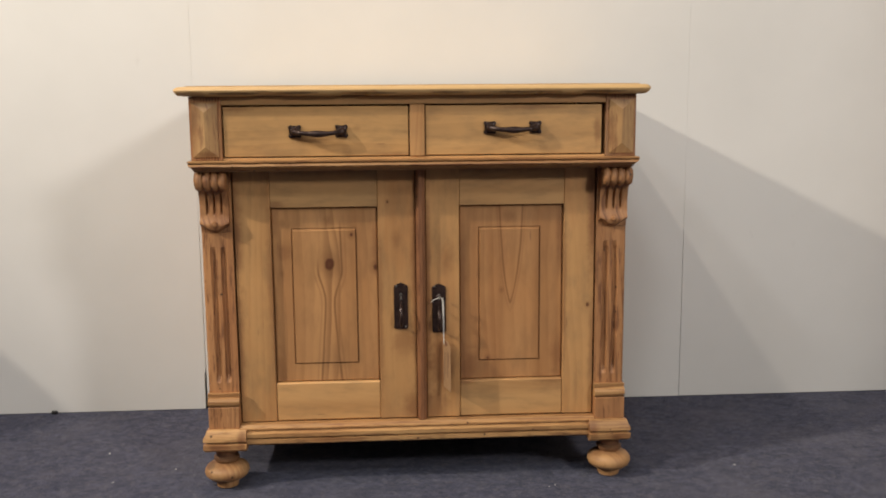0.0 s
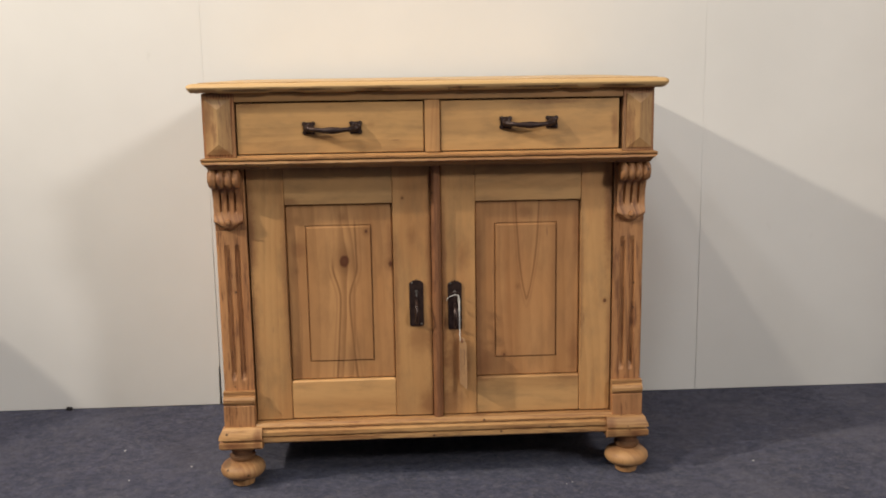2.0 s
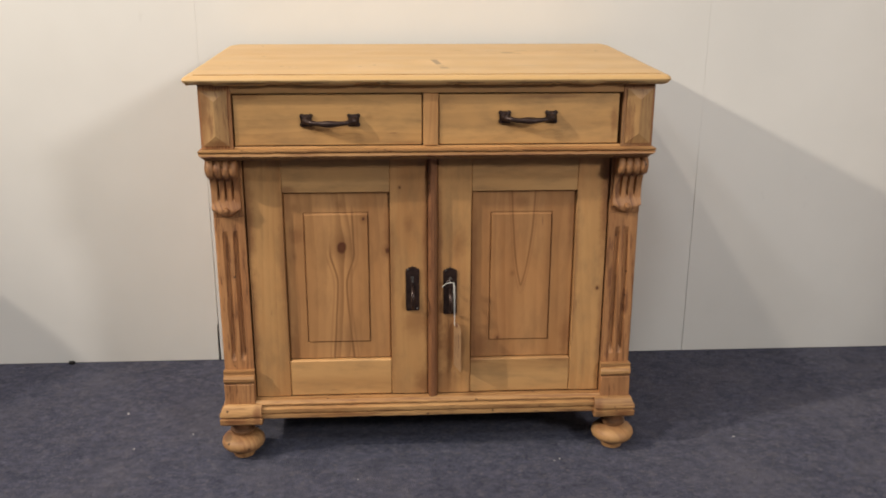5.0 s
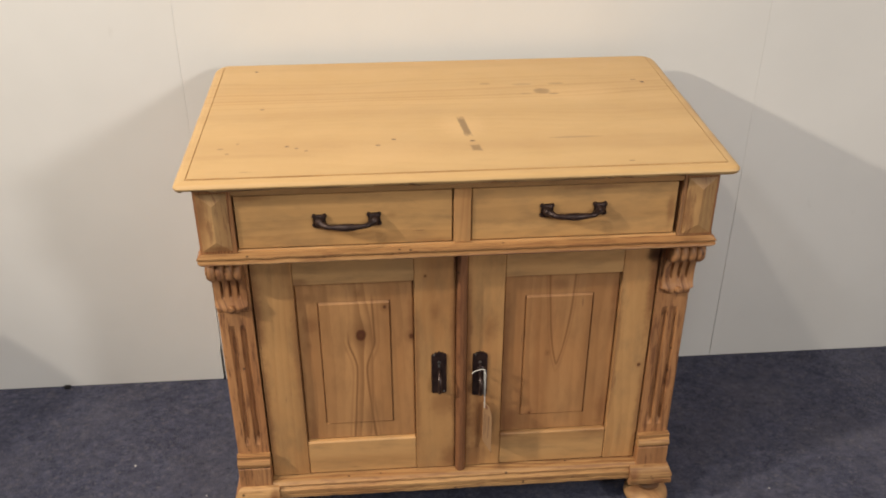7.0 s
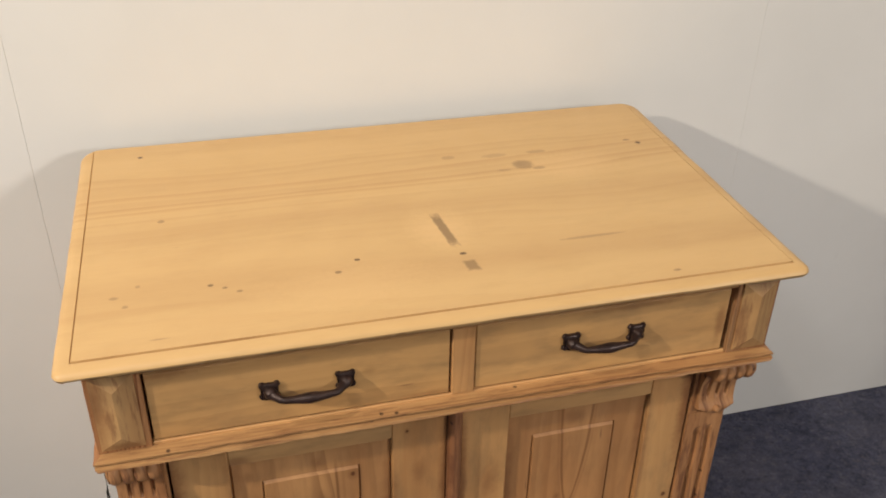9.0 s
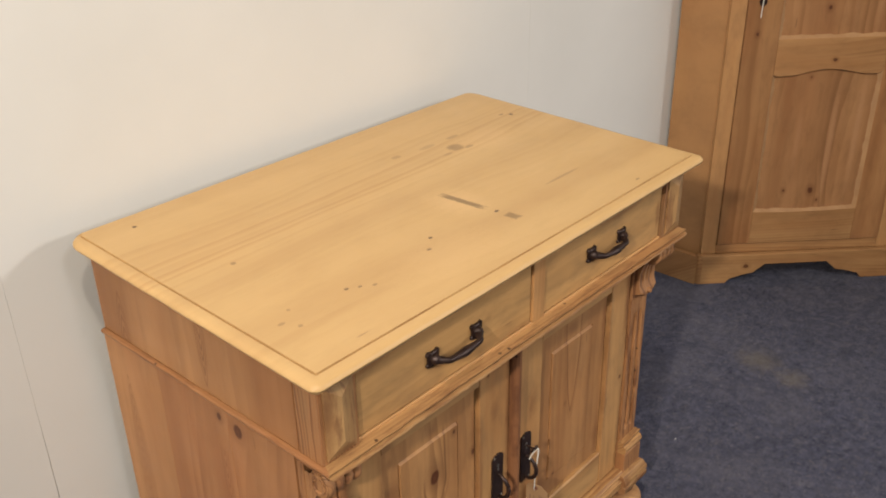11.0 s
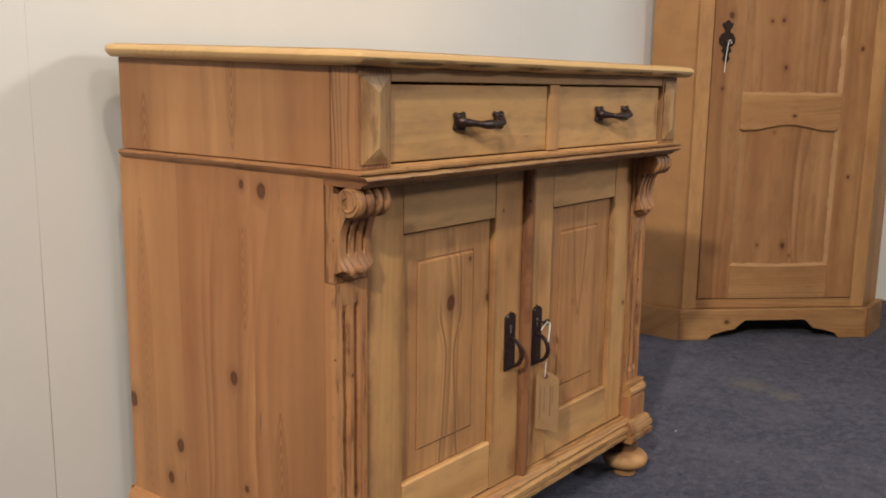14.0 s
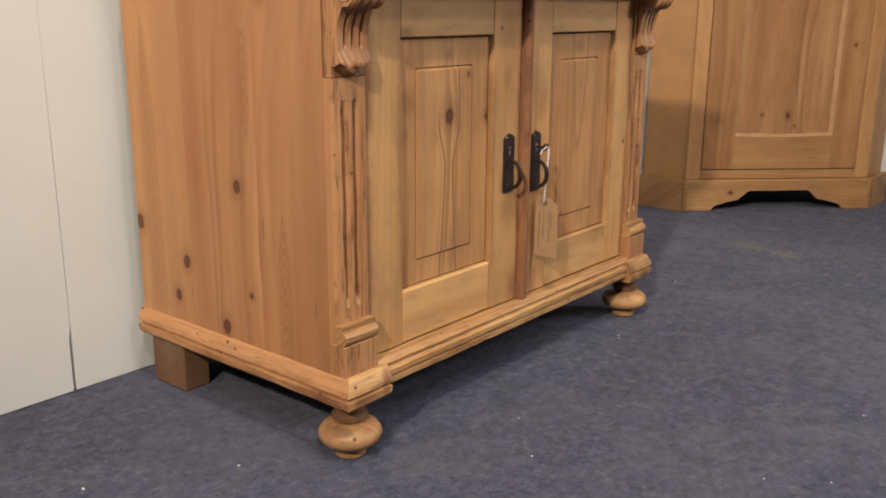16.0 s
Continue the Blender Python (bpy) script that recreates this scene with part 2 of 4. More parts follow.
def plain(name, colour, rough, other=None, scale=30.0, bump=0.1, metal=0.0, distance=0.001, specular=0.4):
    g = Graph(name)
    p = g.place()
    f = g.noise(p, scale, g.math("MULTIPLY", g.chance(), 30.0), 4.0, 0.6)
    other = other or tuple(c * 0.8 for c in colour)
    g.bsdf.inputs["Metallic"].default_value = metal
    return g.finish(g.mix(g.ramp(f, 0.3, 0.7), colour, other), g.math("ADD", g.math("MULTIPLY", f, 0.2), rough - 0.1), f, bump, distance, specular)


def wall_paint():
    g = Graph("white_wall_paint")
    p = g.place()
    broad = g.noise(p, 1.6, 0.0, 4.0, 0.6)
    fine = g.noise(p, 160.0, 0.0, 3.0)
    x, y, z = g.split(p)
    colour = g.mix(g.ramp(broad, 0.35, 0.7), (0.675, 0.665, 0.64), (0.635, 0.625, 0.60))
    scuff = g.noise(g.join(g.math("MULTIPLY", x, 9.0), y, g.math("MULTIPLY", z, 5.0)), 1.4, 2.0, 4.0)
    colour = g.mix(g.ramp(scuff, 0.70, 0.80, 0.0, 0.35), colour, (0.52, 0.5, 0.47))
    return g.finish(colour, 0.62, g.math("ADD", fine, g.math("MULTIPLY", broad, 2.0)), 0.10, 0.001, 0.3)


def carpet():
    g = Graph("blue_grey_felt_carpet")
    p = g.place()
    x, y, z = g.split(p)
    tuft = g.noise(p, 260.0, 0.0, 3.0, 0.75)
    pile = g.noise(g.join(g.math("MULTIPLY", x, 0.8), y, z), 48.0, 1.0, 8.0, 0.82)
    clump = g.noise(p, 21.0, 3.0, 7.0, 0.78)
    speck = g.noise(p, 170.0, 5.0, 3.0, 0.7)
    broad = g.noise(p, 3.1, 2.0, 6.0, 0.68)
    colour = g.mix(g.ramp(pile, 0.32, 0.72), (0.021, 0.0235, 0.047), (0.094, 0.098, 0.155))
    colour = g.mix(g.ramp(tuft, 0.54, 0.72, 0.0, 0.68), colour, (0.17, 0.168, 0.20))
    colour = g.mix(g.ramp(speck, 0.55, 0.68, 0.0, 0.62), colour, (0.016, 0.016, 0.030))
    colour = g.mix(g.ramp(clump, 0.50, 0.68, 0.0, 0.5), colour, (0.125, 0.12, 0.145))
    colour = g.mix(g.ramp(broad, 0.44, 0.66, 0.0, 0.45), colour, (0.104, 0.101, 0.134))
    for size, seed, tint, much in ((85.0, 0.0, (0.20, 0.195, 0.21), 0.35), (70.0, 4.0, (0.012, 0.012, 0.026), 0.55), (52.0, 8.0, (0.17, 0.155, 0.16), 0.3)):
        dots = g.tree.nodes.new("ShaderNodeTexVoronoi")
        dots.voronoi_dimensions = "4D"
        dots.inputs["Scale"].default_value, dots.inputs["W"].default_value = size, seed
        g.put(dots.inputs["Vector"], g.vec("ADD", p, g.join(g.math("MULTIPLY", tuft, 0.022), g.math("MULTIPLY", speck, 0.022), 0.0)))
        colour = g.mix(g.ramp(dots.outputs["Distance"], 0.42, 0.10, 0.0, much), colour, tint)
    smudge = g.noise(p, 11.0, 4.0, 4.0, 0.7)
    colour = g.mix(g.ramp(smudge, 0.50, 0.70, 0.0, 0.45), colour, (0.018, 0.020, 0.042))
    for c, r in (((1.371, 0.093, 0.0), 0.10), ((1.338, -0.027, 0.0), 0.075)):
        d = g.math("ADD", g.vec("LENGTH", g.vec("SUBTRACT", p, c)), g.math("MULTIPLY", g.math("SUBTRACT", clump, 0.5), 0.22))
        colour = g.mix(g.ramp(d, r, 0.0, 0.0, 0.45), colour, (0.18, 0.15, 0.11))
    g.bsdf.inputs["Sheen Weight"].default_value = 0.07
    g.bsdf.inputs["Sheen Roughness"].default_value = 0.6
    height = g.math("ADD", g.math("ADD", tuft, speck), g.math("MULTIPLY", pile, 1.5))
    return g.finish(colour, 0.95, height, 1.0, 0.003, 0.1)


BASE = (0.0, 0.33, -0.006)
PINE, PINE_DARK = (0.455, 0.25, 0.100), (0.26, 0.118, 0.042)
RED, RED_DARK = (0.365, 0.170, 0.073), (0.20, 0.078, 0.030)
BROWN, BROWN_DARK = (0.45, 0.230, 0.092), (0.135, 0.050, 0.018)

pine_up = wood("pine_grain_upright", PINE, PINE_DARK, "z", 60, 0.45)
pine_across = wood("pine_grain_across", PINE, PINE_DARK, "x", 60, 0.45)
pine_strong = wood("pine_strong_grain", (0.36, 0.175, 0.075), (0.16, 0.056, 0.022), "z", 170, 1.0, 0.008, even=0.9)
D = 0.080
door_pine_a = wood("left_door_pine", (0.48, 0.262, 0.104), (0.28, 0.122, 0.043), "z", 60, 0.28, 0.03, strips=0.10, origin=BASE, ruddy=0.45,
                   brown_patches=((-0.439, D, 0.63, 0.020, 0.05, 0.17, 0.75), (-0.436, D, 0.33, 0.012, 0.05, 0.17, 0.55), (-0.356, D, 0.50, 0.010, 0.05, 0.22, 0.5), (-0.006, D, 0.52, 0.012, 0.05, 0.28, 0.6), (-0.035, D, 0.355, 0.03, 0.05, 0.05, 0.45),
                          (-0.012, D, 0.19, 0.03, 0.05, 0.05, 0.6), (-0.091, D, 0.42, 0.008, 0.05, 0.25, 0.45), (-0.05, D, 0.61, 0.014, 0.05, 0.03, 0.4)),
                   knots=((-0.070, D, 0.705, 0.003),))
door_pine_b = wood("right_door_pine", (0.48, 0.262, 0.104), (0.28, 0.122, 0.043), "z", 60, 0.28, 0.03, strips=0.10, origin=BASE, ruddy=0.45,
                   brown_patches=((0.025, D, 0.50, 0.011, 0.05, 0.30, 0.65), (0.055, D, 0.305, 0.034, 0.05, 0.10, 0.65), (0.045, D, 0.19, 0.035, 0.05, 0.04, 0.5), (0.436, D, 0.66, 0.018, 0.05, 0.15, 0.75), (0.437, D, 0.32, 0.010, 0.05, 0.16, 0.5),
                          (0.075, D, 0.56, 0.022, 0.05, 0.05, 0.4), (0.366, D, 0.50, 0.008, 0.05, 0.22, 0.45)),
                   knots=((0.425, D, 0.44, 0.005),))
# The first two patches darken the top rails along their upper edge.
door_rail_pine = wood("door_rail_pine", (0.49, 0.275, 0.112), (0.31, 0.145, 0.052), "x", 60, 0.45, origin=BASE, ruddy=0.3,
                      brown_patches=((-0.22, D, 0.786, 0.20, 0.05, 0.016, 0.6), (0.22, D, 0.786, 0.20, 0.05, 0.014, 0.6), (-0.34, D, 0.70, 0.03, 0.05, 0.012, 0.5), (0.12, D, 0.25, 0.04, 0.05, 0.012, 0.5), (0.34, D, 0.247, 0.05, 0.05, 0.010, 0.4)))
# Patches darken the belt's lower edge, the rail and the plinth corners.
mould_across = wood("moulding_pine_across", (0.455, 0.258, 0.108), (0.19, 0.085, 0.033), "x", 120, 0.75, 0.05, stained=0.35, stain=(0.25, 0.115, 0.050), streak=0.52, ruddy=0.5, origin=BASE, brown_patches=((-0.49, 0.042, 0.110, 0.05, 0.03, 0.014, 0.8), (-0.437, 0.042, 0.125, 0.014, 0.03, 0.03, 0.75), (0.437, 0.042, 0.125, 0.014, 0.03, 0.03, 0.75), (-0.531, 0.10, 0.112, 0.02, 0.07, 0.010, 0.7), (0.50, 0.042, 0.108, 0.03, 0.03, 0.012, 0.7), (-0.20, 0.05, 0.118, 0.12, 0.03, 0.006, 0.6), (0.20, 0.05, 0.132, 0.10, 0.03, 0.005, 0.6), (-0.50, 0.0, 0.797, 0.06, 0.03, 0.006, 0.8), (0.10, 0.0, 0.797, 0.25, 0.03, 0.005, 0.7), (-0.53, 0.30, 0.800, 0.02, 0.10, 0.004, 0.7)))
mould_deep = wood("moulding_pine_deep", (0.40, 0.195, 0.083), (0.20, 0.08, 0.03), "y", 120, 0.75, 0.05, stained=0.35, stain=(0.24, 0.11, 0.05), streak=0.45, origin=BASE, brown_patches=((-0.49, 0.042, 0.110, 0.05, 0.03, 0.014, 0.8), (-0.437, 0.042, 0.125, 0.014, 0.03, 0.03, 0.75), (0.437, 0.042, 0.125, 0.014, 0.03, 0.03, 0.75), (-0.531, 0.10, 0.112, 0.02, 0.07, 0.010, 0.7), (0.50, 0.042, 0.108, 0.03, 0.03, 0.012, 0.7), (-0.20, 0.05, 0.118, 0.12, 0.03, 0.006, 0.6), (0.20, 0.05, 0.132, 0.10, 0.03, 0.005, 0.6), (-0.50, 0.0, 0.797, 0.06, 0.03, 0.006, 0.8), (0.10, 0.0, 0.797, 0.25, 0.03, 0.005, 0.7), (-0.53, 0.30, 0.800, 0.02, 0.10, 0.004, 0.7)))
tablet_pine = wood("tablet_pine", (0.42, 0.24, 0.100), (0.22, 0.10, 0.036), "z", 60, 0.7, 0.05, origin=BASE, brown_patches=((-0.51, 0.015, 0.90, 0.018, 0.05, 0.06, 0.6), (-0.485, 0.01, 0.825, 0.03, 0.05, 0.010, 0.6), (0.462, 0.015, 0.87, 0.012, 0.05, 0.06, 0.5), (0.49, 0.015, 0.952, 0.03, 0.05, 0.012, 0.5)), stained=0.5, streak=0.6, ruddy=0.6)
post_pine = wood("pilaster_pine", (0.405, 0.197, 0.083), (0.15, 0.062, 0.026), "z", 70, 0.8, 0.05, stained=0.4, stain=(0.22, 0.11, 0.055), streak=0.9,
                 knots=((-0.475, 0.055, 0.49, 0.012),), origin=BASE)
side_pine = wood("side_board_pine", RED, RED_DARK, "z", 40, 0.68, 0.07, ruddy=0.45, strips=0.2, arches=((0.55, 0.53, 0.028, 0.42, 1), (0.285, 0.58, 0.013, 0.14, -1), (0.20, 0.30, 0.020, 0.25, 1)), origin=BASE, even=0.06, stained=0.2, stain=(0.25, 0.125, 0.055),
                 knots=((-0.52, 0.236, 0.765, 0.014), (-0.52, 0.285, 0.772, 0.008), (-0.52, 0.317, 0.438, 0.013), (-0.52, 0.478, 0.274, 0.014),
                        (-0.52, 0.511, 0.202, 0.012), (-0.52, 0.366, 0.171, 0.015), (-0.52, 0.625, 0.33, 0.016), (-0.52, 0.29, 0.245, 0.007)))
side_pine_pale = wood("side_board_pine_pale", (0.39, 0.192, 0.082), RED_DARK, "z", 40, 0.55, 0.05, ruddy=0.4, strips=0.15, origin=BASE, even=0.08, stained=0.2, stain=(0.30, 0.15, 0.065), arches=((0.575, 0.53, 0.028, 0.42, 1),),
                      knots=((-0.52, 0.478, 0.274, 0.014), (-0.52, 0.511, 0.202, 0.012), (-0.52, 0.625, 0.33, 0.016)))
frieze_pine = wood("frieze_side_pine", (0.375, 0.186, 0.080), RED_DARK, "z", 40, 0.55, 0.05, origin=BASE, arches=((0.545, 0.86, 0.018, 0.12, 1), (0.30, 0.90, 0.016, 0.16, -1)), stained=0.2, stain=(0.25, 0.125, 0.055))
panel_pine_a = wood("door_panel_pine_knotty", BROWN, BROWN_DARK, "z", 46, 0.6, 0.05, brown_patches=((-0.325, 0.09, 0.585, 0.025, 0.05, 0.03, 0.45), (-0.345, 0.09, 0.66, 0.012, 0.05, 0.05, 0.4), (-0.215, 0.09, 0.66, 0.012, 0.05, 0.022, 0.55), (-0.10, 0.09, 0.60, 0.012, 0.05, 0.08, 0.45), (-0.34, 0.09, 0.29, 0.015, 0.05, 0.06, 0.35)), flame=(-0.214, 0.553, "kite"), origin=BASE, stained=0.3, stain=(0.21, 0.105, 0.05),
                    knots=((-0.214, 0.085, 0.553, 0.016), (-0.102, 0.085, 0.543, 0.010), (-0.16, 0.085, 0.625, 0.007), (-0.33, 0.085, 0.53, 0.005), (-0.327, 0.085, 0.655, 0.006)))
panel_pine_b = wood("door_panel_pine_plain", (0.435, 0.222, 0.089), BROWN_DARK, "z", 44, 0.45, 0.05, brown_patches=((0.35, 0.09, 0.31, 0.02, 0.05, 0.06, 0.5), (0.125, 0.09, 0.29, 0.025, 0.05, 0.05, 0.5), (0.113, 0.09, 0.50, 0.010, 0.05, 0.2, 0.45), (0.355, 0.09, 0.62, 0.012, 0.05, 0.07, 0.4), (0.23, 0.09, 0.665, 0.02, 0.05, 0.02, 0.4)), flame=(0.234, 0.445, "point"), origin=BASE, stained=0.3, stain=(0.21, 0.105, 0.05),
                    knots=((0.21, 0.085, 0.48, 0.005), (0.175, 0.085, 0.306, 0.006)))
drawer_pine_a = wood("drawer_front_pine", (0.515, 0.290, 0.112), (0.33, 0.17, 0.062), "x", 42, 0.4, 0.08, strips=0.07, ruddy=0.16, origin=BASE,
                     knots=((-0.138, 0.02, 0.884, 0.006), (-0.137, 0.02, 0.868, 0.003)),
                     brown_patches=((-0.42, 0.02, 0.93, 0.05, 0.05, 0.010, 0.5), (-0.05, 0.02, 0.822, 0.06, 0.05, 0.008, 0.4), (0.43, 0.02, 0.87, 0.010, 0.05, 0.05, 0.5), (0.27, 0.02, 0.93, 0.12, 0.05, 0.007, 0.45), (-0.24, 0.02, 0.855, 0.05, 0.05, 0.008, 0.3)))
top_pine = wood("top_board_pine", (0.57, 0.368, 0.166), (0.42, 0.225, 0.080), "x", 50, 0.4, 0.07, strips=0.05, ruddy=0.10, even=0.03, heart=(0.44, 0.12), origin=BASE, stained=0.12, stain=(0.42, 0.24, 0.095), rough=0.42,
                knots=((0.225, 0.412, 0.988, 0.006),),
                spots=((0.225, 0.410, 0.988, 0.022, 0.019, 0.05, 0.42), (0.227, 0.411, 0.988, 0.013, 0.010, 0.05, -0.6), (0.250, 0.392, 0.988, 0.014, 0.006, 0.05, 0.35), (0.185, 0.396, 0.988, 0.014, 0.005, 0.05, 0.22), (0.185, 0.455, 0.988, 0.028, 0.008, 0.05, 0.2), (0.266, 0.455, 0.988, 0.022, 0.007, 0.05, 0.28), (0.098, 0.465, 0.988, 0.014, 0.008, 0.05, 0.25),
                       (0.02, 0.225, 0.988, 0.06, 0.07, 0.05, -0.28), (0.30, 0.40, 0.988, 0.12, 0.05, 0.05, -0.3), (-0.15, 0.10, 0.988, 0.15, 0.06, 0.05, -0.2), (0.025, 0.222, 0.988, 0.0085, 0.052, 0.05, 0.62, 0.10), (0.035, 0.146, 0.988, 0.006, 0.004, 0.05, 0.9),
                       (0.039, 0.112, 0.988, 0.011, 0.015, 0.05, 0.5, 0.1), (-0.127, 0.165, 0.988, 0.005, 0.004, 0.05, 0.85), (-0.160, 0.138, 0.988, 0.006, 0.004, 0.05, 0.6),
                       (-0.446, 0.583, 0.988, 0.005, 0.005, 0.05, 0.9), (0.473, 0.450, 0.988, 0.006, 0.006, 0.05, 0.9), (0.455, 0.466, 0.988, 0.008, 0.004, 0.05, 0.5),
                       (-0.412, 0.344, 0.988, 0.006, 0.005, 0.05, 0.45), (-0.345, 0.145, 0.988, 0.005, 0.004, 0.05, 0.7), (-0.325, 0.135, 0.988, 0.004, 0.003, 0.05, 0.6),
                       (-0.305, 0.122, 0.988, 0.005, 0.003, 0.05, 0.5), (0.25, 0.15, 0.988, 0.06, 0.004, 0.05, 0.3), (0.34, 0.03, 0.988, 0.008, 0.003, 0.05, 0.5),
                       (-0.478, 0.142, 0.988, 0.007, 0.004, 0.05, 0.35), (-0.462, 0.118, 0.988, 0.005, 0.004, 0.05, 0.35), (-0.446, 0.165, 0.988, 0.004, 0.004, 0.05, 0.3),
                       (-0.41, -0.010, 0.9643, 0.07, 0.02, 0.0032, 0.85), (-0.27, -0.010, 0.9650, 0.05, 0.02, 0.0028, 0.75), (-0.10, -0.010, 0.9636, 0.06, 0.02, 0.0026, 0.75), (0.08, -0.010, 0.9643, 0.05, 0.02, 0.0026, 0.7), (0.25, -0.010, 0.9640, 0.09, 0.02, 0.0026, 0.75), (0.44, -0.010, 0.9643, 0.06, 0.02, 0.0030, 0.7)))
# Darker tone for the top's groove: the shade of its depth as colour.
groove_dark = plain("groove_shade_tone", (0.52, 0.33, 0.14), 0.6, (0.34, 0.185, 0.07), 5)
# Darker round the neck and upper third of each bun.
foot_pine = wood("turned_foot_pine", (0.48, 0.27, 0.118), (0.27, 0.12, 0.042), "z", 70, 0.6, 0.06, rough=0.55, stained=0.35, streak=0.4, ruddy=0.4, origin=BASE, spots=((-0.483, 0.085, 0.072, 0.045, 0.045, 0.016, 0.75), (-0.522, 0.06, 0.055, 0.016, 0.03, 0.010, 0.5), (0.487, 0.085, 0.072, 0.045, 0.045, 0.016, 0.75), (-0.50, 0.035, 0.012, 0.02, 0.03, 0.006, 0.5)),
                 brown_patches=((-0.483, 0.085, 0.078, 0.08, 0.08, 0.028, 0.95), (-0.53, 0.085, 0.050, 0.022, 0.04, 0.014, 0.75), (0.487, 0.085, 0.078, 0.08, 0.08, 0.028, 0.95), (-0.49, 0.03, 0.058, 0.02, 0.02, 0.012, 0.7), (0.45, 0.07, 0.05, 0.02, 0.03, 0.014, 0.5), (-0.47, 0.035, 0.030, 0.03, 0.02, 0.01, 0.4)))
strip_pine = wood("dark_strip_pine", (0.215, 0.096, 0.043), (0.09, 0.034, 0.016), "z", 90, 0.8, 0.05, streak=0.85, stained=0.5, stain=(0.17, 0.075, 0.035))
block_pine = wood("dark_block_wood", (0.15, 0.074, 0.042), (0.07, 0.034, 0.02), "z", 70, 0.5, 0.05)
inner_wood = plain("bare_inner_wood", (0.09, 0.055, 0.03), 0.8)
cup_pine = wood("cupboard_pine", (0.345, 0.174, 0.076), (0.18, 0.078, 0.029), "z", 34, 0.6, 0.08, strips=0.16, stained=0.4, stain=(0.24, 0.118, 0.052), ruddy=0.3,
                knots=((-0.02, 0.005, 1.019, 0.010), (-0.08, 0.005, 0.361, 0.008), (-0.042, 0.005, 1.187, 0.010), (-0.085, 0.005, 1.183, 0.009), (0.02, 0.005, 0.358, 0.013), (0.105, 0.005, 1.266, 0.011), (-0.045, 0.005, 0.783, 0.007), (0.05, 0.005, 0.318, 0.008)),
                spots=((0.072, 0.005, 1.35, 0.013, 0.05, 0.42, -0.55), (0.155, 0.005, 1.2, 0.016, 0.05, 0.30, -0.5), (0.060, 0.005, 0.52, 0.014, 0.05, 0.25, -0.55), (0.150, 0.005, 0.58, 0.014, 0.05, 0.24, -0.55), (-0.06, 0.005, 0.55, 0.012, 0.05, 0.16, -0.25)))
cup_stile = wood("cupboard_stile_pine", (0.345, 0.174, 0.072), (0.19, 0.080, 0.030), "z", 36, 0.6, 0.05, strips=0.14, stained=0.4, stain=(0.25, 0.118, 0.052), ruddy=0.45,
                 knots=((-0.245, 0.0, 1.20, 0.013), (0.262, 0.0, 1.09, 0.010), (0.25, 0.0, 0.62, 0.009), (-0.262, 0.0, 0.94, 0.008)))
cup_frame = wood("cupboard_frame_pine", (0.485, 0.262, 0.110), (0.28, 0.130, 0.050), "z", 38, 0.6, 0.08, strips=0.14, stained=0.4, stain=(0.29, 0.15, 0.07), ruddy=0.4)
cup_across = wood("cupboard_pine_across", (0.37, 0.197, 0.082), (0.20, 0.086, 0.033), "x", 60, 0.7, 0.06, stained=0.35, stain=(0.23, 0.115, 0.052), ruddy=0.4,
                  knots=((0.022, -0.003, 0.845, 0.008), (-0.19, -0.02, 0.07, 0.010)))
iron = plain("dark_iron", (0.022, 0.013, 0.012), 0.40, (0.050, 0.029, 0.024), 90, 0.2, 0.45)
steel = plain("worn_steel", (0.45, 0.42, 0.38), 0.4, (0.25, 0.23, 0.2), 60, 0.1, 0.9)
string_white = plain("white_string", (0.75, 0.72, 0.66), 0.8)
paper = plain("buff_paper_tag", (0.32, 0.192, 0.096), 0.85, (0.29, 0.17, 0.085), 40)
eyelet_red = plain("brown_tag_eyelet", (0.20, 0.085, 0.05), 0.7)
ink = plain("faded_ink", (0.22, 0.125, 0.075), 0.8)
paint = wall_paint()
felt = carpet()
gap_dark = plain("dark_gap", (0.010, 0.009, 0.008), 0.9)
# Unseen room surfaces, kept grey to hold down the bounced light.
plaster = plain("ceiling_plaster", (0.27, 0.26, 0.25), 0.8, (0.23, 0.22, 0.215), 4)
far_paint = plain("far_wall_paint", (0.26, 0.24, 0.22), 0.8, (0.22, 0.20, 0.185), 3)
# Bead wood made paler, so that the highlight on waxy edges is in its colour.
bead_pine = plain("highlit_bead_pine", (0.43, 0.25, 0.12), 0.55, (0.36, 0.20, 0.095), 14)
leather = plain("brown_hide", (0.16, 0.09, 0.05), 0.5, (0.11, 0.06, 0.035), 12)
rubber = plain("black_rubber", (0.012, 0.011, 0.011), 0.7)
lint_white = plain("white_lint", (0.7, 0.69, 0.67), 0.9)

# ---- shapes ----


def part(name, bm, material, parent=None, label="", smooth=False, local=False):
    """Links a bmesh, drawn in world places or in its parent's own, as one mesh object under a thing or a part."""
    bmesh.ops.recalc_face_normals(bm, faces=bm.faces)
    if parent and not local:
        bmesh.ops.translate(bm, vec=-parent.matrix_world.translation, verts=bm.verts)
    mesh = bpy.data.meshes.new(name)
    bm.to_mesh(mesh)
    bm.free()
    for m in material if isinstance(material, tuple) else (material,):
        mesh.materials.append(m)
    for f in mesh.polygons:
        f.use_smooth = smooth
    if smooth:
        mesh.set_sharp_from_angle(angle=radians(38))
    ob = new(name, mesh)
    if parent:
        ob.parent = parent
    if label:
        tagged(ob, label)
    bpy.context.view_layer.update()
    return ob


def thing(name, place, label, category, group="", kind=""):
    ob = new(name)
    ob.location = place
    ob.empty_display_size = 0.1
    bpy.context.view_layer.update()
    return tagged(ob, label, category, group, kind)


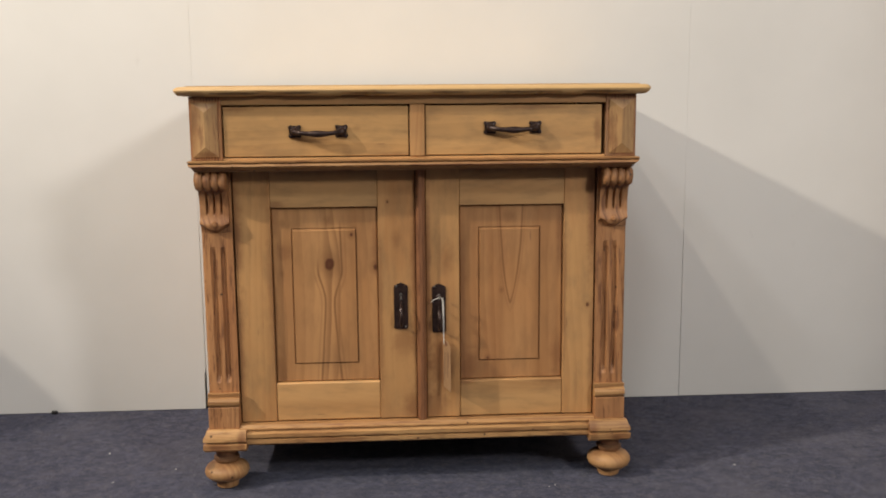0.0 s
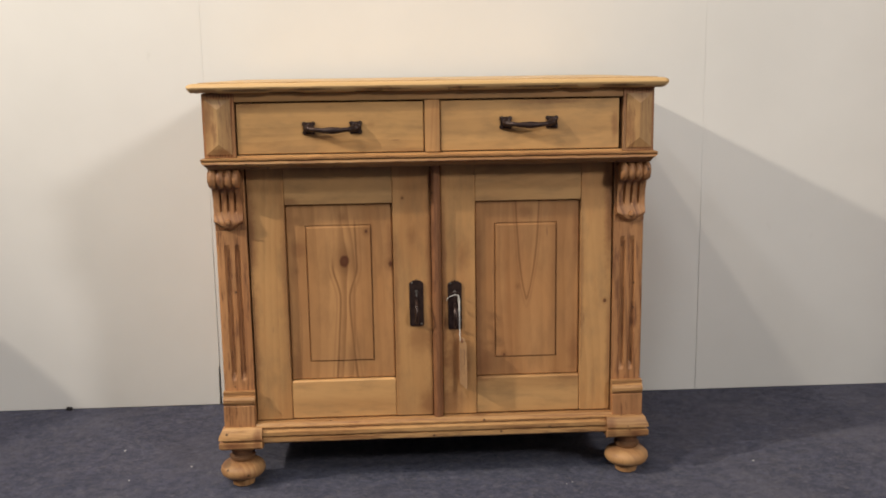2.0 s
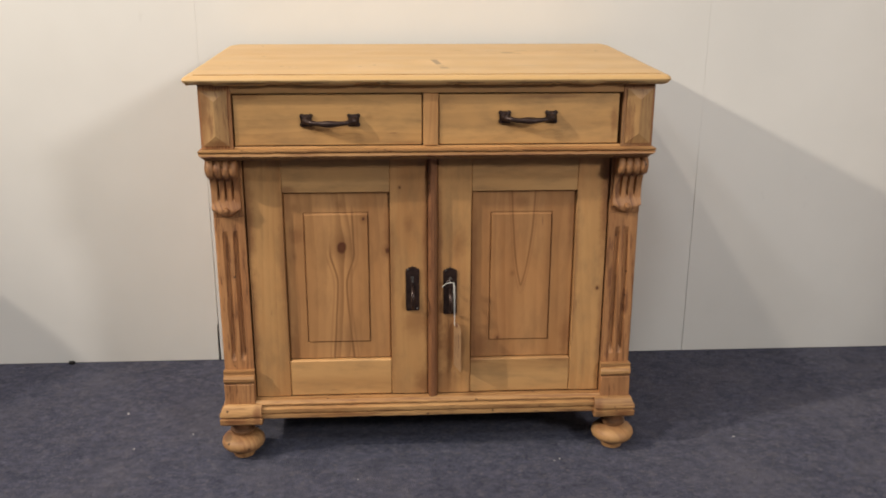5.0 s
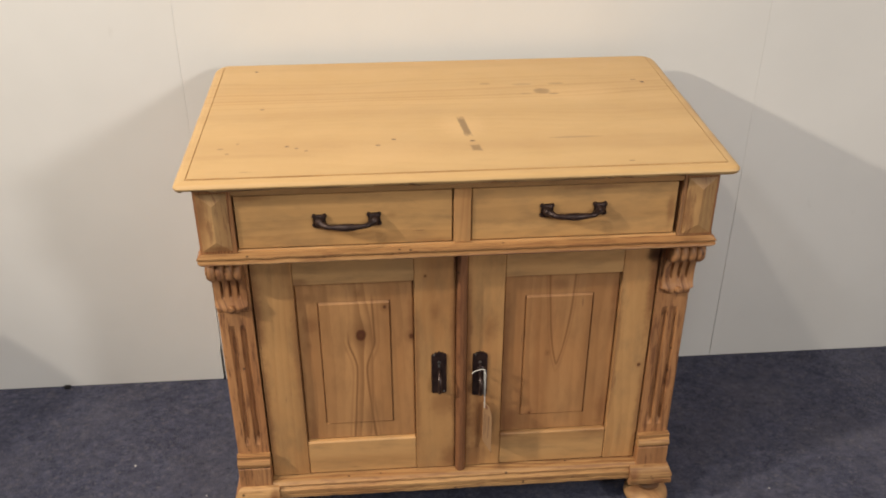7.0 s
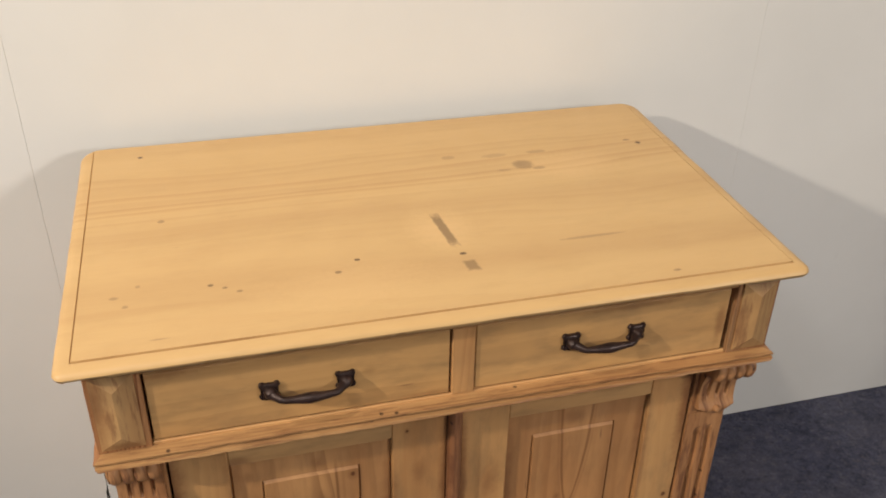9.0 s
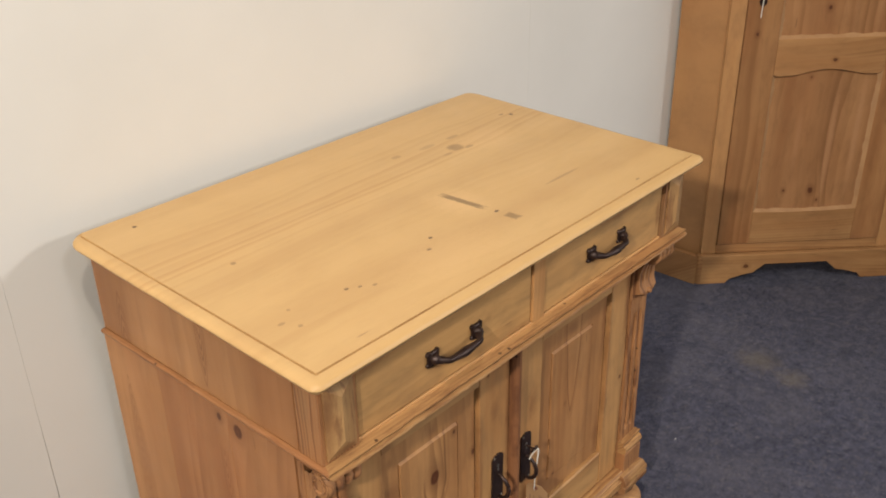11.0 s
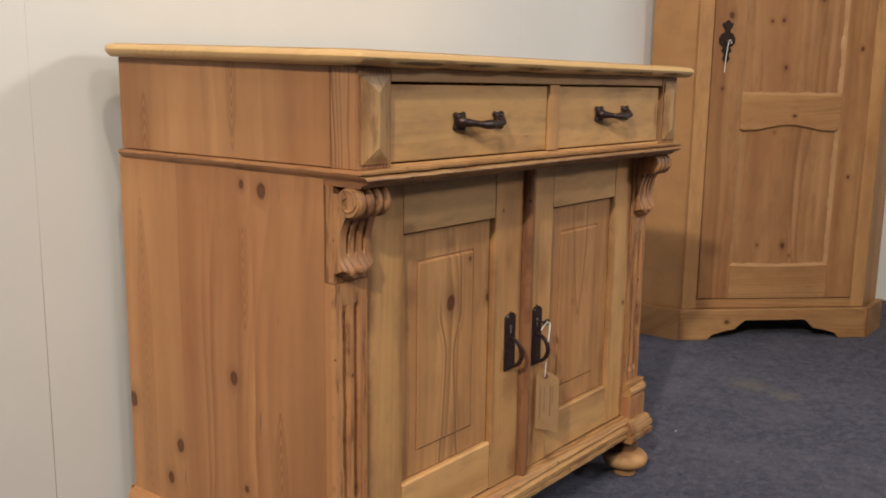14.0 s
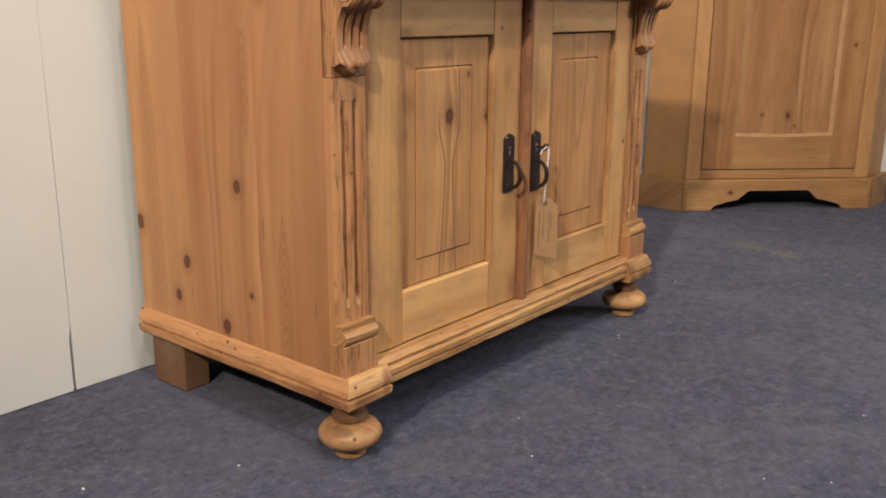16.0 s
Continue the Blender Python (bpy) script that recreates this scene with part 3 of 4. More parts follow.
def box(x0, x1, y0, y1, z0, z1, bevel=0.002, seg=1, bm=None):
    bm = bm or bmesh.new()
    made = bmesh.ops.create_cube(bm, size=1.0)["verts"]
    for v in made:
        v.co = Vector((x0 if v.co.x < 0 else x1, y0 if v.co.y < 0 else y1, z0 if v.co.z < 0 else z1))
    if bevel > 0:
        edges = {e for v in made for e in v.link_edges}
        bmesh.ops.bevel(bm, geom=list(edges), offset=bevel, segments=seg, affect="EDGES", profile=0.5)
    return bm


def worn(bm, much, scale=25.0, seed=0.0):
    """Moves every corner a little, for edges that are worn uneven."""
    for v in bm.verts:
        q = v.co * scale + Vector((seed, seed * 1.7, seed * 0.3))
        v.co += Vector((noise.noise(q), noise.noise(q + Vector((9, 0, 0))), noise.noise(q + Vector((0, 9, 0))))) * much
    return bm


def sweep(profile, start, end, steps, axis="x", wear=0.0, seed=0.0):
    """A closed profile of (out, up) carried along an axis. Along x: out is y; along y: out is x."""
    bm = bmesh.new()
    loops = []
    for i in range(steps + 1):
        s = start + (end - start) * i / steps
        loops.append([bm.verts.new((s, o, z) if axis == "x" else (o, s, z)) for o, z in profile])
    n = len(profile)
    for a, b in zip(loops, loops[1:]):
        for j in range(n):
            bm.faces.new((a[j], a[(j + 1) % n], b[(j + 1) % n], b[j]))
    bm.faces.new(loops[0])
    bm.faces.new(loops[-1][::-1])
    if wear:
        worn(bm, wear, 30.0, seed)
        worn(bm, wear * 0.6, 95.0, seed)
    return bm


def lathe(profile, centre, steps=28, axis="z", bm=None):
    """Turns (radius, height) round an upright line through centre, or round a line along x."""
    bm = bm or bmesh.new()
    rings = []
    for r, h in profile:
        ring = []
        for i in range(steps):
            a = math.tau * i / steps
            c, s = r * math.cos(a), r * math.sin(a)
            d = Vector((c, s, h)) if axis == "z" else Vector((h, c, s)) if axis == "x" else Vector((c, h, s))
            ring.append(bm.verts.new(Vector(centre) + d))
        rings.append(ring)
    for a, b in zip(rings, rings[1:]):
        for j in range(steps):
            bm.faces.new((a[j], a[(j + 1) % steps], b[(j + 1) % steps], b[j]))
    bm.faces.new(rings[0])
    bm.faces.new(rings[-1][::-1])
    return bm


def tube(points, radius, steps=8, bm=None):
    """A round rod along points; radius: one number, or one for each point."""
    bm = bm or bmesh.new()
    points = [Vector(p) for p in points]
    radii = radius if isinstance(radius, (list, tuple)) else [radius] * len(points)
    rings = []
    side = None
    for i, p in enumerate(points):
        way = (points[min(i + 1, len(points) - 1)] - points[max(i - 1, 0)]).normalized()
        if side is None:
            side = way.orthogonal().normalized()
        side = (side - way * side.dot(way)).normalized()
        other = way.cross(side)
        rings.append([bm.verts.new(p + (side * math.cos(math.tau * j / steps) + other * math.sin(math.tau * j / steps)) * radii[i]) for j in range(steps)])
    for a, b in zip(rings, rings[1:]):
        for j in range(steps):
            bm.faces.new((a[j], a[(j + 1) % steps], b[(j + 1) % steps], b[j]))
    bm.faces.new(rings[0][::-1])
    bm.faces.new(rings[-1])
    return bm


def prism(outline, near, far, bevel=0.0, axis="y"):
    """A flat outline of (x, z) given thickness along y, or of (x, y) along z."""
    bm = bmesh.new()
    a = [bm.verts.new((x, near, z) if axis == "y" else (x, z, near)) for x, z in outline]
    b = [bm.verts.new((x, far, z) if axis == "y" else (x, z, far)) for x, z in outline]
    n = len(outline)
    front = bm.faces.new(a)
    bm.faces.new(b[::-1])
    for j in range(n):
        bm.faces.new((a[j], b[j], b[(j + 1) % n], a[(j + 1) % n]))
    if bevel:
        bmesh.ops.bevel(bm, geom=list(front.edges), offset=bevel, segments=2, affect="EDGES", profile=0.5)
    return bm


# ---- the room ----
WALL_Y, RIGHT_X, LEFT_X, NEAR_Y, TOP_Z, FLOOR = 0.69, 2.965, -9.6, -6.5, 5.0, -0.006

ground = part("floor", box(LEFT_X - 0.1, RIGHT_X + 0.1, NEAR_Y - 0.1, WALL_Y + 0.12, FLOOR - 0.08, FLOOR, 0), felt)
tagged(ground, "blue-grey needle felt carpet, worn and slightly dusty", "floor", kind="structure")

wall_back = part("wall_back", box(LEFT_X, RIGHT_X, WALL_Y + 0.03, WALL_Y + 0.12, FLOOR, TOP_Z, 0), gap_dark)
tagged(wall_back, "white-painted panelled showroom wall with thin joints", "wall", kind="structure")
SEAMS = [LEFT_X, -8.235, -6.718, -5.201, -3.684, -2.167, -0.650, 0.867, 2.384, RIGHT_X]
for i, (a, b) in enumerate(zip(SEAMS, SEAMS[1:])):
    g0, g1 = 0.0008, 0.0008
    low1 = 0.0055 if b == -0.650 else 0.0
    outline = [(a + g0, FLOOR + 0.002), (b - g1 - low1, FLOOR + 0.002), (b - g1 - low1 * 0.9, 0.105), (b - g1, 0.128), (b - g1 * 0.9, 0.48), (b - 0.0002, 0.70), (b - 0.0001, TOP_Z), (a + 0.0001, TOP_Z), (a + 0.0002, 0.70), (a + g0 * 0.9, 0.48)]
    part("wall_panel", prism(outline, WALL_Y, WALL_Y + 0.029, 0.0003), paint, wall_back)
for name, dims, label in (("wall_right", (RIGHT_X, RIGHT_X + 0.1, NEAR_Y, WALL_Y + 0.12, FLOOR, TOP_Z), "white-painted end wall of the showroom"),
                          ("wall_left", (LEFT_X - 0.1, LEFT_X, NEAR_Y, WALL_Y + 0.12, FLOOR, TOP_Z), "unseen far wall, grey to limit bounced light"),
                          ("wall_near", (LEFT_X - 0.1, RIGHT_X + 0.1, NEAR_Y - 0.1, NEAR_Y, FLOOR, TOP_Z), "unseen wall across the room, grey to limit bounced light")):
    tagged(part(name, box(*dims, 0), paint if name == "wall_right" else far_paint), label, "wall", kind="structure")
tagged(part("ceiling", box(LEFT_X - 0.1, RIGHT_X + 0.1, NEAR_Y - 0.1, WALL_Y + 0.12, TOP_Z, TOP_Z + 0.1, 0), plaster), "unseen showroom ceiling, grey to limit bounced light", "ceiling", kind="structure")

# ---- the pine cabinet ----
cabinet = thing("cabinet", BASE, "stripped pine cabinet with two drawers, two doors and bun feet", "cabinet")
TOP, FRIEZE_Y, DOOR_Y, POST_Y = 0.988, 0.021, 0.080, 0.0755


LEAN = 0.030


def leaning(bm):
    """Lets what carries the top follow its slight fall towards the front."""
    for v in bm.verts:
        if v.co.z > 0.945:
            v.co.z += LEAN * (v.co.y - 0.2)
    return bm


def ring(hx, y0, y1, r, inset, z, bm):
    """One closed loop of a round-cornered board, with many corners along its sides."""
    out = []
    x0, x1, a, b = -hx + inset, hx - inset, y0 + inset, y1 - inset * 0.3
    rb, rf = max(r * 2.2 - inset, 0.004), max(r - inset, 0.002)
    corners = ((x1 - rb, b - rb, 0, rb), (x0 + rb, b - rb, 90, rb), (x0 + rf, a + rf, 180, rf), (x1 - rf, a + rf, 270, rf))
    for n, (cx, cy, deg, rr) in enumerate(corners):
        for k in range(6):
            t = radians(deg + 90 * k / 5)
            out.append((cx + rr * math.cos(t), cy + rr * math.sin(t)))
        nx, ny, nd, rr = corners[(n + 1) % 4]
        p, q = Vector(out[-1]), Vector((nx + rr * math.cos(radians(nd)), ny + rr * math.sin(radians(nd))))
        for k in range(1, 240):
            out.append(tuple(p.lerp(q, k / 240)))
    return [bm.verts.new((x, y, z)) for x, y in out]


def cabinet_top():
    bm = bmesh.new()
    steps = ((0.0242, TOP), (0.0238, TOP - 0.0032), (0.0226, TOP - 0.0032), (0.0216, TOP - 0.0018), (0.012, TOP - 0.0018), (0.0052, TOP - 0.0040), (0.0012, TOP - 0.0072),
             (0.0, TOP - 0.0105), (0.0018, TOP - 0.0148), (0.0055, TOP - 0.0190), (0.0105, TOP - 0.0222), (0.017, TOP - 0.0242))
    loops = [ring(0.5505, -0.012, 0.637, 0.016, i, z, bm) for i, z in steps]
    for a, b in zip(loops, loops[1:]):
        for j in range(len(a)):
            bm.faces.new((a[j], a[(j + 1) % len(a)], b[(j + 1) % len(a)], b[j]))
    for loop in loops[4:]:
        for v in loop:
            q = v.co * 22
            v.co += Vector((noise.noise(q), noise.noise(q + Vector((5, 5, 5))), 0.8 * noise.noise(q + Vector((0, 7, 3))))) * 0.0005
    for k, loop in enumerate(loops[8:]):
        for v in loop:
            if v.co.y < 0.03 and noise.noise(Vector((v.co.x * 11, 3.1, 0))) + 0.35 * noise.noise(Vector((v.co.x * 70, 7.7, 0))) > 0.16:
                v.co += Vector((0, 0.0003, 0.0002)) if k == 0 else Vector((0, 0.0016, 0.0020))
    bm.faces.new(loops[0])
    bm.faces.new(loops[-1][::-1])
    for f in bm.faces:
        c = f.calc_center_median()
        f.material_index = int(len(f.verts) == 4 and TOP - 0.0040 < c.z < TOP - 0.0015 and abs(c.x) < 0.5287 and c.y > 0.0092)
    return part("top_board", leaning(bm), (top_pine, groove_dark), cabinet, "honey-yellow pine top with rounded worn edge", True)


top_board = cabinet_top()
for f in top_board.data.polygons:
    if abs(f.normal.z) > 0.99 and f.area > 0.1:
        f.use_smooth = False

# frieze with the drawers
for s in (-1, 1):
    x0, x1 = (-0.521, -0.497) if s < 0 else (0.497, 0.521)
    part("frieze_side", leaning(box(x0, x1, 0.0768, 0.618, 0.8135, 0.9638, 0.001)), frieze_pine, cabinet, "reddish pine side board")
    part("corner_post", leaning(box(min(s * 0.5215, s * 0.449), max(s * 0.5215, s * 0.449), FRIEZE_Y, 0.0745, 0.8122, 0.9638, 0.0012)), pine_strong, cabinet)
    # tablet with an upright ridge and hipped ends
    bm = bmesh.new()
    xa, xb, za, zb, y = min(s * 0.515, s * 0.457), max(s * 0.515, s * 0.457), 0.820, 0.946, FRIEZE_Y - 0.0005
    xm = (xa + xb) / 2
    low = [bm.verts.new(c) for c in ((xa, y, za), (xb, y, za), (xb, y, zb), (xa, y, zb))]
    rim = [bm.verts.new(c) for c in ((xa, y - 0.003, za), (xb, y - 0.003, za), (xb, y - 0.003, zb), (xa, y - 0.003, zb))]
    r0, r1 = bm.verts.new((xm, y - 0.0105, za + 0.024)), bm.verts.new((xm, y - 0.0105, zb - 0.024))
    for j in range(4):
        bm.faces.new((low[j], low[(j + 1) % 4], rim[(j + 1) % 4], rim[j]))
    bm.faces.new((rim[0], rim[1], r0))
    bm.faces.new((rim[1], rim[2], r1, r0))
    bm.faces.new((rim[2], rim[3], r1))
    bm.faces.new((rim[3], rim[0], r0, r1))
    bm.faces.new(low[::-1])
    part("tablet", bm, tablet_pine, cabinet, "hipped pine tablet")
part("drawer_rail", leaning(box(-0.4485, 0.4485, FRIEZE_Y + 0.001, 0.05, 0.9385, 0.9638, 0.001)), pine_across, cabinet)
part("drawer_rail", box(-0.4485, 0.4485, FRIEZE_Y + 0.004, 0.05, 0.8035, 0.8165, 0.001), pine_across, cabinet)
part("drawer_divider", box(-0.0145, 0.0205, FRIEZE_Y + 0.001, 0.06, 0.8175, 0.9375, 0.0012), pine_up, cabinet)
part("back_board", leaning(box(-0.496, 0.496, 0.588, 0.606, 0.12, 0.96, 0.001)), inner_wood, cabinet)
part("bottom_board", box(-0.496, 0.496, 0.075, 0.587, 0.10, 0.118, 0.001), inner_wood, cabinet)


def drawer_pull(parent, cx, cz, y):
    """A cast iron pull: two square mounts and a bowed grip."""
    for s in (-1, 1):
        bm = box(cx + s * 0.054 - 0.0125, cx + s * 0.054 + 0.0125, y - 0.0055, y, cz - 0.0135, cz + 0.0135, 0.005, 3)
        for dx, dz in ((-0.010, 0.010), (0.010, 0.010), (-0.010, -0.010), (0.010, -0.010)):
            lathe([(0.0005, -0.0052), (0.004, -0.0045), (0.0052, -0.002), (0.0052, 0.0)], (cx + s * 0.054 + dx, y, cz + dz), 10, "y", bm)
        lathe([(0.0004, -0.0165), (0.005, -0.0155), (0.0085, -0.011), (0.0095, -0.005), (0.0095, 0.0)], (cx + s * 0.054, y, cz), 14, "y", bm)
        part("mount", worn(bm, 0.0007, 120), iron, parent, smooth=True)
    pts, rad = [], []
    for i in range(25):
        t = -1 + i / 12
        e = min(1.0, (1 - abs(t)) / 0.32)
        e = e * e * (3 - 2 * e)
        pts.append((cx + t * 0.054, y - 0.009 - 0.0155 * e, cz - 0.001 - 0.0045 * (1 - t * t)))
        rad.append(0.0078 - 0.0026 * e + 0.0030 * math.exp(-(t / 0.33) ** 2))
    part("grip", tube(pts, rad, 12), iron, parent, smooth=True)


for x0, x1, mat, hx, hz in ((-0.4455, -0.0175, drawer_pine_a, -0.2275, 0.877), (0.0225, 0.4405, drawer_pine_a, 0.228, 0.882)):
    d = part("drawer", box(x0, x1, FRIEZE_Y + 0.005, 0.045, 0.8190, 0.9346, 0.0015), mat, cabinet, "pine drawer front, closed")
    drawer_pull(d, hx, hz, FRIEZE_Y + 0.005)

# belt moulding under the drawers
# (front edge, half width, height): deep in front, a thin bead along the sides, mitred at the corners
BELT = ((0.060, 0.500, 0.786), (0.020, 0.5160, 0.786), (0.017, 0.5162, 0.790), (0.010, 0.5168, 0.7915), (0.003, 0.5176, 0.795), (-0.001, 0.5225, 0.7988), (0.0005, 0.5268, 0.8028), (0.009, 0.5275, 0.8043), (0.0125, 0.5282, 0.8058), (0.004, 0.5290, 0.8072), (0.0035, 0.5275, 0.8105), (0.009, 0.5240, 0.8120), (0.060, 0.500, 0.8120))
part("belt_backing", box(-0.5, 0.5, 0.061, 0.10, 0.7880, 0.8100, 0), inner_wood, cabinet)
bm = bmesh.new()
loops = []
for k in range(60):
    loops.append([bm.verts.new((-hx, 0.620 + (y - 0.620) * k / 60, z)) for y, hx, z in BELT])
for k in range(221):
    loops.append([bm.verts.new((-hx + 2 * hx * k / 220, y, z)) for y, hx, z in BELT])
for k in range(59, -1, -1):
    loops.append([bm.verts.new((hx, 0.620 + (y - 0.620) * k / 60, z)) for y, hx, z in BELT])
for k, (a, b) in enumerate(zip(loops, loops[1:])):
    for j in range(len(BELT)):
        f = bm.faces.new((a[j], a[(j + 1) % len(BELT)], b[(j + 1) % len(BELT)], b[j]))
        f.material_index = int(k < 60 or k >= 280)
bm.faces.new(loops[0])
bm.faces.new(loops[-1][::-1])
part("belt_moulding", worn(worn(bm, 0.0009, 30.0), 0.0006, 95.0), (mould_across, mould_deep), cabinet, "worn pine belt moulding, mitred at the corners", True)

# lower case
for s in (-1, 1):
    x0, x1 = (-0.518, -0.496) if s < 0 else (0.496, 0.518)
    for ya, yb, grain in ((0.0943, 0.2617, side_pine), (0.2619, 0.4617, side_pine), (0.4619, 0.634, side_pine_pale)):
        part("side_board", box(x0, x1, ya, yb, 0.118, 0.7978, 0.0004), grain, cabinet, "reddish knotty pine side board")
    # pilaster with two stopped flutes
    bm = bmesh.new()
    xa, xb, za, zb = min(s * 0.5175, s * 0.4435), max(s * 0.5175, s * 0.4435), 0.118, 0.637
    xs = [xa + (xb - xa) * i / 36 for i in range(37)]
    zs = [za + (zb - za) * i / 104 for i in range(105)]
    grid = []
    for z in zs:
        row = []
        for x in xs:
            t = (x - xa) / (xb - xa)
            t = t if s < 0 else 1 - t
            depth = 0.0
            for c in (0.36, 0.68):
                w = abs(t - c + 0.018 * noise.noise(Vector((c * 9, z * 9, s)))) / 0.085
                up = min(max((z - 0.262) / 0.02, 0), 1) * min(max((0.602 - z) / 0.02, 0), 1)
                if w < 1:
                    depth = 0.0095 * math.sqrt(1 - w * w) * up
            edge = max(0, 1 - t / 0.09)
            y = POST_Y + depth + 0.005 * edge * edge + 0.0007 * noise.noise(Vector((x * 60, z * 14, s)))
            row.append(bm.verts.new((x, y, z)))
        grid.append(row)
    for a, b in zip(grid, grid[1:]):
        for j in range(len(xs) - 1):
            bm.faces.new((a[j], a[j + 1], b[j + 1], b[j]))
    back = [bm.verts.new(c) for c in ((xa, 0.0938, za), (xb, 0.0938, za), (xb, 0.0938, zb), (xa, 0.0938, zb))]
    bm.faces.new(back)
    bm.faces.new([r[0] for r in grid] + [back[3], back[0]])
    bm.faces.new([r[-1] for r in grid[::-1]] + [back[1], back[2]])
    bm.faces.new(grid[0] + [back[1], back[0]])
    bm.faces.new(grid[-1][::-1] + [back[3], back[2]])
    for f in bm.faces:
        f.material_index = int(all(abs(abs(v.co.x) - 0.5175) < 0.0008 for v in f.verts))
    part("pilaster", bm, (post_pine, side_pine), cabinet, "fluted pine pilaster")

    part("bracket_backing", box(min(s * 0.5172, s * 0.4435), max(s * 0.5172, s * 0.4435), POST_Y, 0.0908, 0.6375, 0.787, 0.0008), post_pine, cabinet)

    # capped block at the pilaster's foot
    cap = [(0.0775, 0.2055), (0.060, 0.2055), (0.0565, 0.209), (0.054, 0.214), (0.054, 0.2205), (0.0575, 0.2265), (0.0625, 0.2285), (0.0625, 0.2315), (0.061, 0.2385), (0.0775, 0.2385)]
    part("pilaster_cap", sweep(cap, s * 0.5185, s * 0.4415, 14, "x", 0.0008, 5.0), mould_across, cabinet)
    part("pilaster_block", box(min(s * 0.518, s * 0.4425), max(s * 0.518, s * 0.4425), 0.0565, 0.0935, 0.150, 0.2050, 0.0015), post_pine, cabinet)

    # carved bracket: reeded scroll, grooved waist and a pointed leaf with a bead
    xa, xb = min(s * 0.5175, s * 0.4465), max(s * 0.5175, s * 0.4465)
    bm = bmesh.new()
    prof = []
    for i in range(65):
        t = i / 64
        lobe = abs(math.sin(math.pi * 4 * t))
        end = min(1.0, min(t, 1 - t) / 0.03)
        prof.append(((0.0185 + 0.0062 * lobe ** 0.6) * (0.86 + 0.14 * end), xa + (xb - xa) * t))
    lathe(prof, (0, 0.043, 0.7635), 22, "x", bm)
    # flat end of the scroll, cut with a spiral
    lathe([(0.0005, -0.0006), (0.0215, -0.0006), (0.0215, 0.0006), (0.0005, 0.0006)], (s * 0.5172, 0.044, 0.7635), 28, "x", bm)
    coil = []
    for i in range(45):
        a, r = math.tau * (0.2 - 1.05 * i / 44), 0.0085 + 0.0105 * i / 44
        coil.append((s * 0.5182, 0.044 + r * math.cos(a), 0.7635 + r * math.sin(a)))
    tube(coil, [0.0020] * 40 + [0.0018, 0.0015, 0.0012, 0.0009, 0.0005], 8, bm)
    xs = [xa + 0.0015 + (xb - xa - 0.003) * i / 40 for i in range(41)]
    grid = []
    for i in range(41):
        k = i / 40
        row = []
        for j, x in enumerate(xs):
            t = j / 40
            foot = 0.654 - 0.017 * (0.5 + 0.5 * math.cos(math.tau * (t - 0.5))) ** 0.8
            z = foot + (0.775 - foot) * k
            out = 0.012 + 0.008 * math.exp(-((z - 0.656) / 0.014) ** 2) + 0.022 * min(max((z - 0.70) / 0.055, 0), 1) ** 1.8
            out *= min(1.0, 0.25 + (z - foot) / 0.009)
            for c in (0.25, 0.5, 0.75):
                w = abs(t - c) / 0.05
                if w < 1:
                    out -= 0.0095 * (1 - w * w) * min(max((z - 0.678) / 0.01, 0), 1) * min(max((0.742 - z) / 0.02, 0), 1)
            row.append(bm.verts.new((x, POST_Y - out, z)))
        grid.append(row)
    for a, b in zip(grid, grid[1:]):
        for j in range(40):
            bm.faces.new((a[j], a[j + 1], b[j + 1], b[j]))
    rear = [[bm.verts.new((v.co.x, POST_Y + 0.0015, v.co.z)) for v in row] for row in (grid[0], grid[-1])]
    for j in range(40):
        bm.faces.new((grid[0][j], rear[0][j], rear[0][j + 1], grid[0][j + 1]))
    bm.faces.new([r[0] for r in grid] + [rear[1][0], rear[0][0]])
    bm.faces.new([r[-1] for r in grid[::-1]] + [rear[0][-1], rear[1][-1]])
    lathe([(0.0001, -0.0085), (0.005, -0.0065), (0.0075, -0.001), (0.0065, 0.004)], ((xa + xb) / 2, POST_Y - 0.019, 0.6585), 12, "y", bm)
    part("bracket", bm, post_pine, cabinet, "carved pine scroll bracket", True)

    # plinth: one moulding from the back, round a mitred corner, to the front block's end
    prof = ((0.0, 0.098), (0.036, 0.098), (0.0405, 0.103), (0.041, 0.115), (0.0335, 0.1183), (0.0335, 0.1203), (0.041, 0.1235), (0.040, 0.133), (0.036, 0.139), (0.0335, 0.147), (0.029, 0.1505), (0.0, 0.1505))
    bm = bmesh.new()
    loops = []
    for i in range(51):
        loops.append([bm.verts.new((s * (0.49 + o), 0.641 + (0.079 - o - 0.641) * i / 50, z)) for o, z in prof])
    for i in range(1, 11):
        loops.append([bm.verts.new((s * (0.49 + o + (0.4265 - 0.49 - o) * i / 10), 0.079 - o, z)) for o, z in prof])
    for n, (a, b) in enumerate(zip(loops, loops[1:])):
        for k in range(len(prof)):
            f = bm.faces.new((a[k], a[(k + 1) % len(prof)], b[(k + 1) % len(prof)], b[k]))
            f.material_index = int(n >= 50)
    bm.faces.new(loops[0])
    bm.faces.new(loops[-1][::-1])
    part("plinth", worn(worn(bm, 0.0009, 30.0, 2.0), 0.0008, 95.0), (mould_deep, mould_across), cabinet, "moulded worn pine plinth", True)

    # turned front foot and square rear block
    bun = [(0.022, 0.0), (0.0265, 0.003), (0.0275, 0.012), (0.026, 0.019), (0.034, 0.0215), (0.045, 0.0255), (0.0520, 0.032), (0.0550, 0.0405), (0.0535, 0.0490), (0.048, 0.0560), (0.040, 0.0605), (0.031, 0.0632),
           (0.0265, 0.0655), (0.0275, 0.069), (0.0315, 0.0725), (0.0315, 0.0785), (0.026, 0.0825), (0.026, 0.098)]
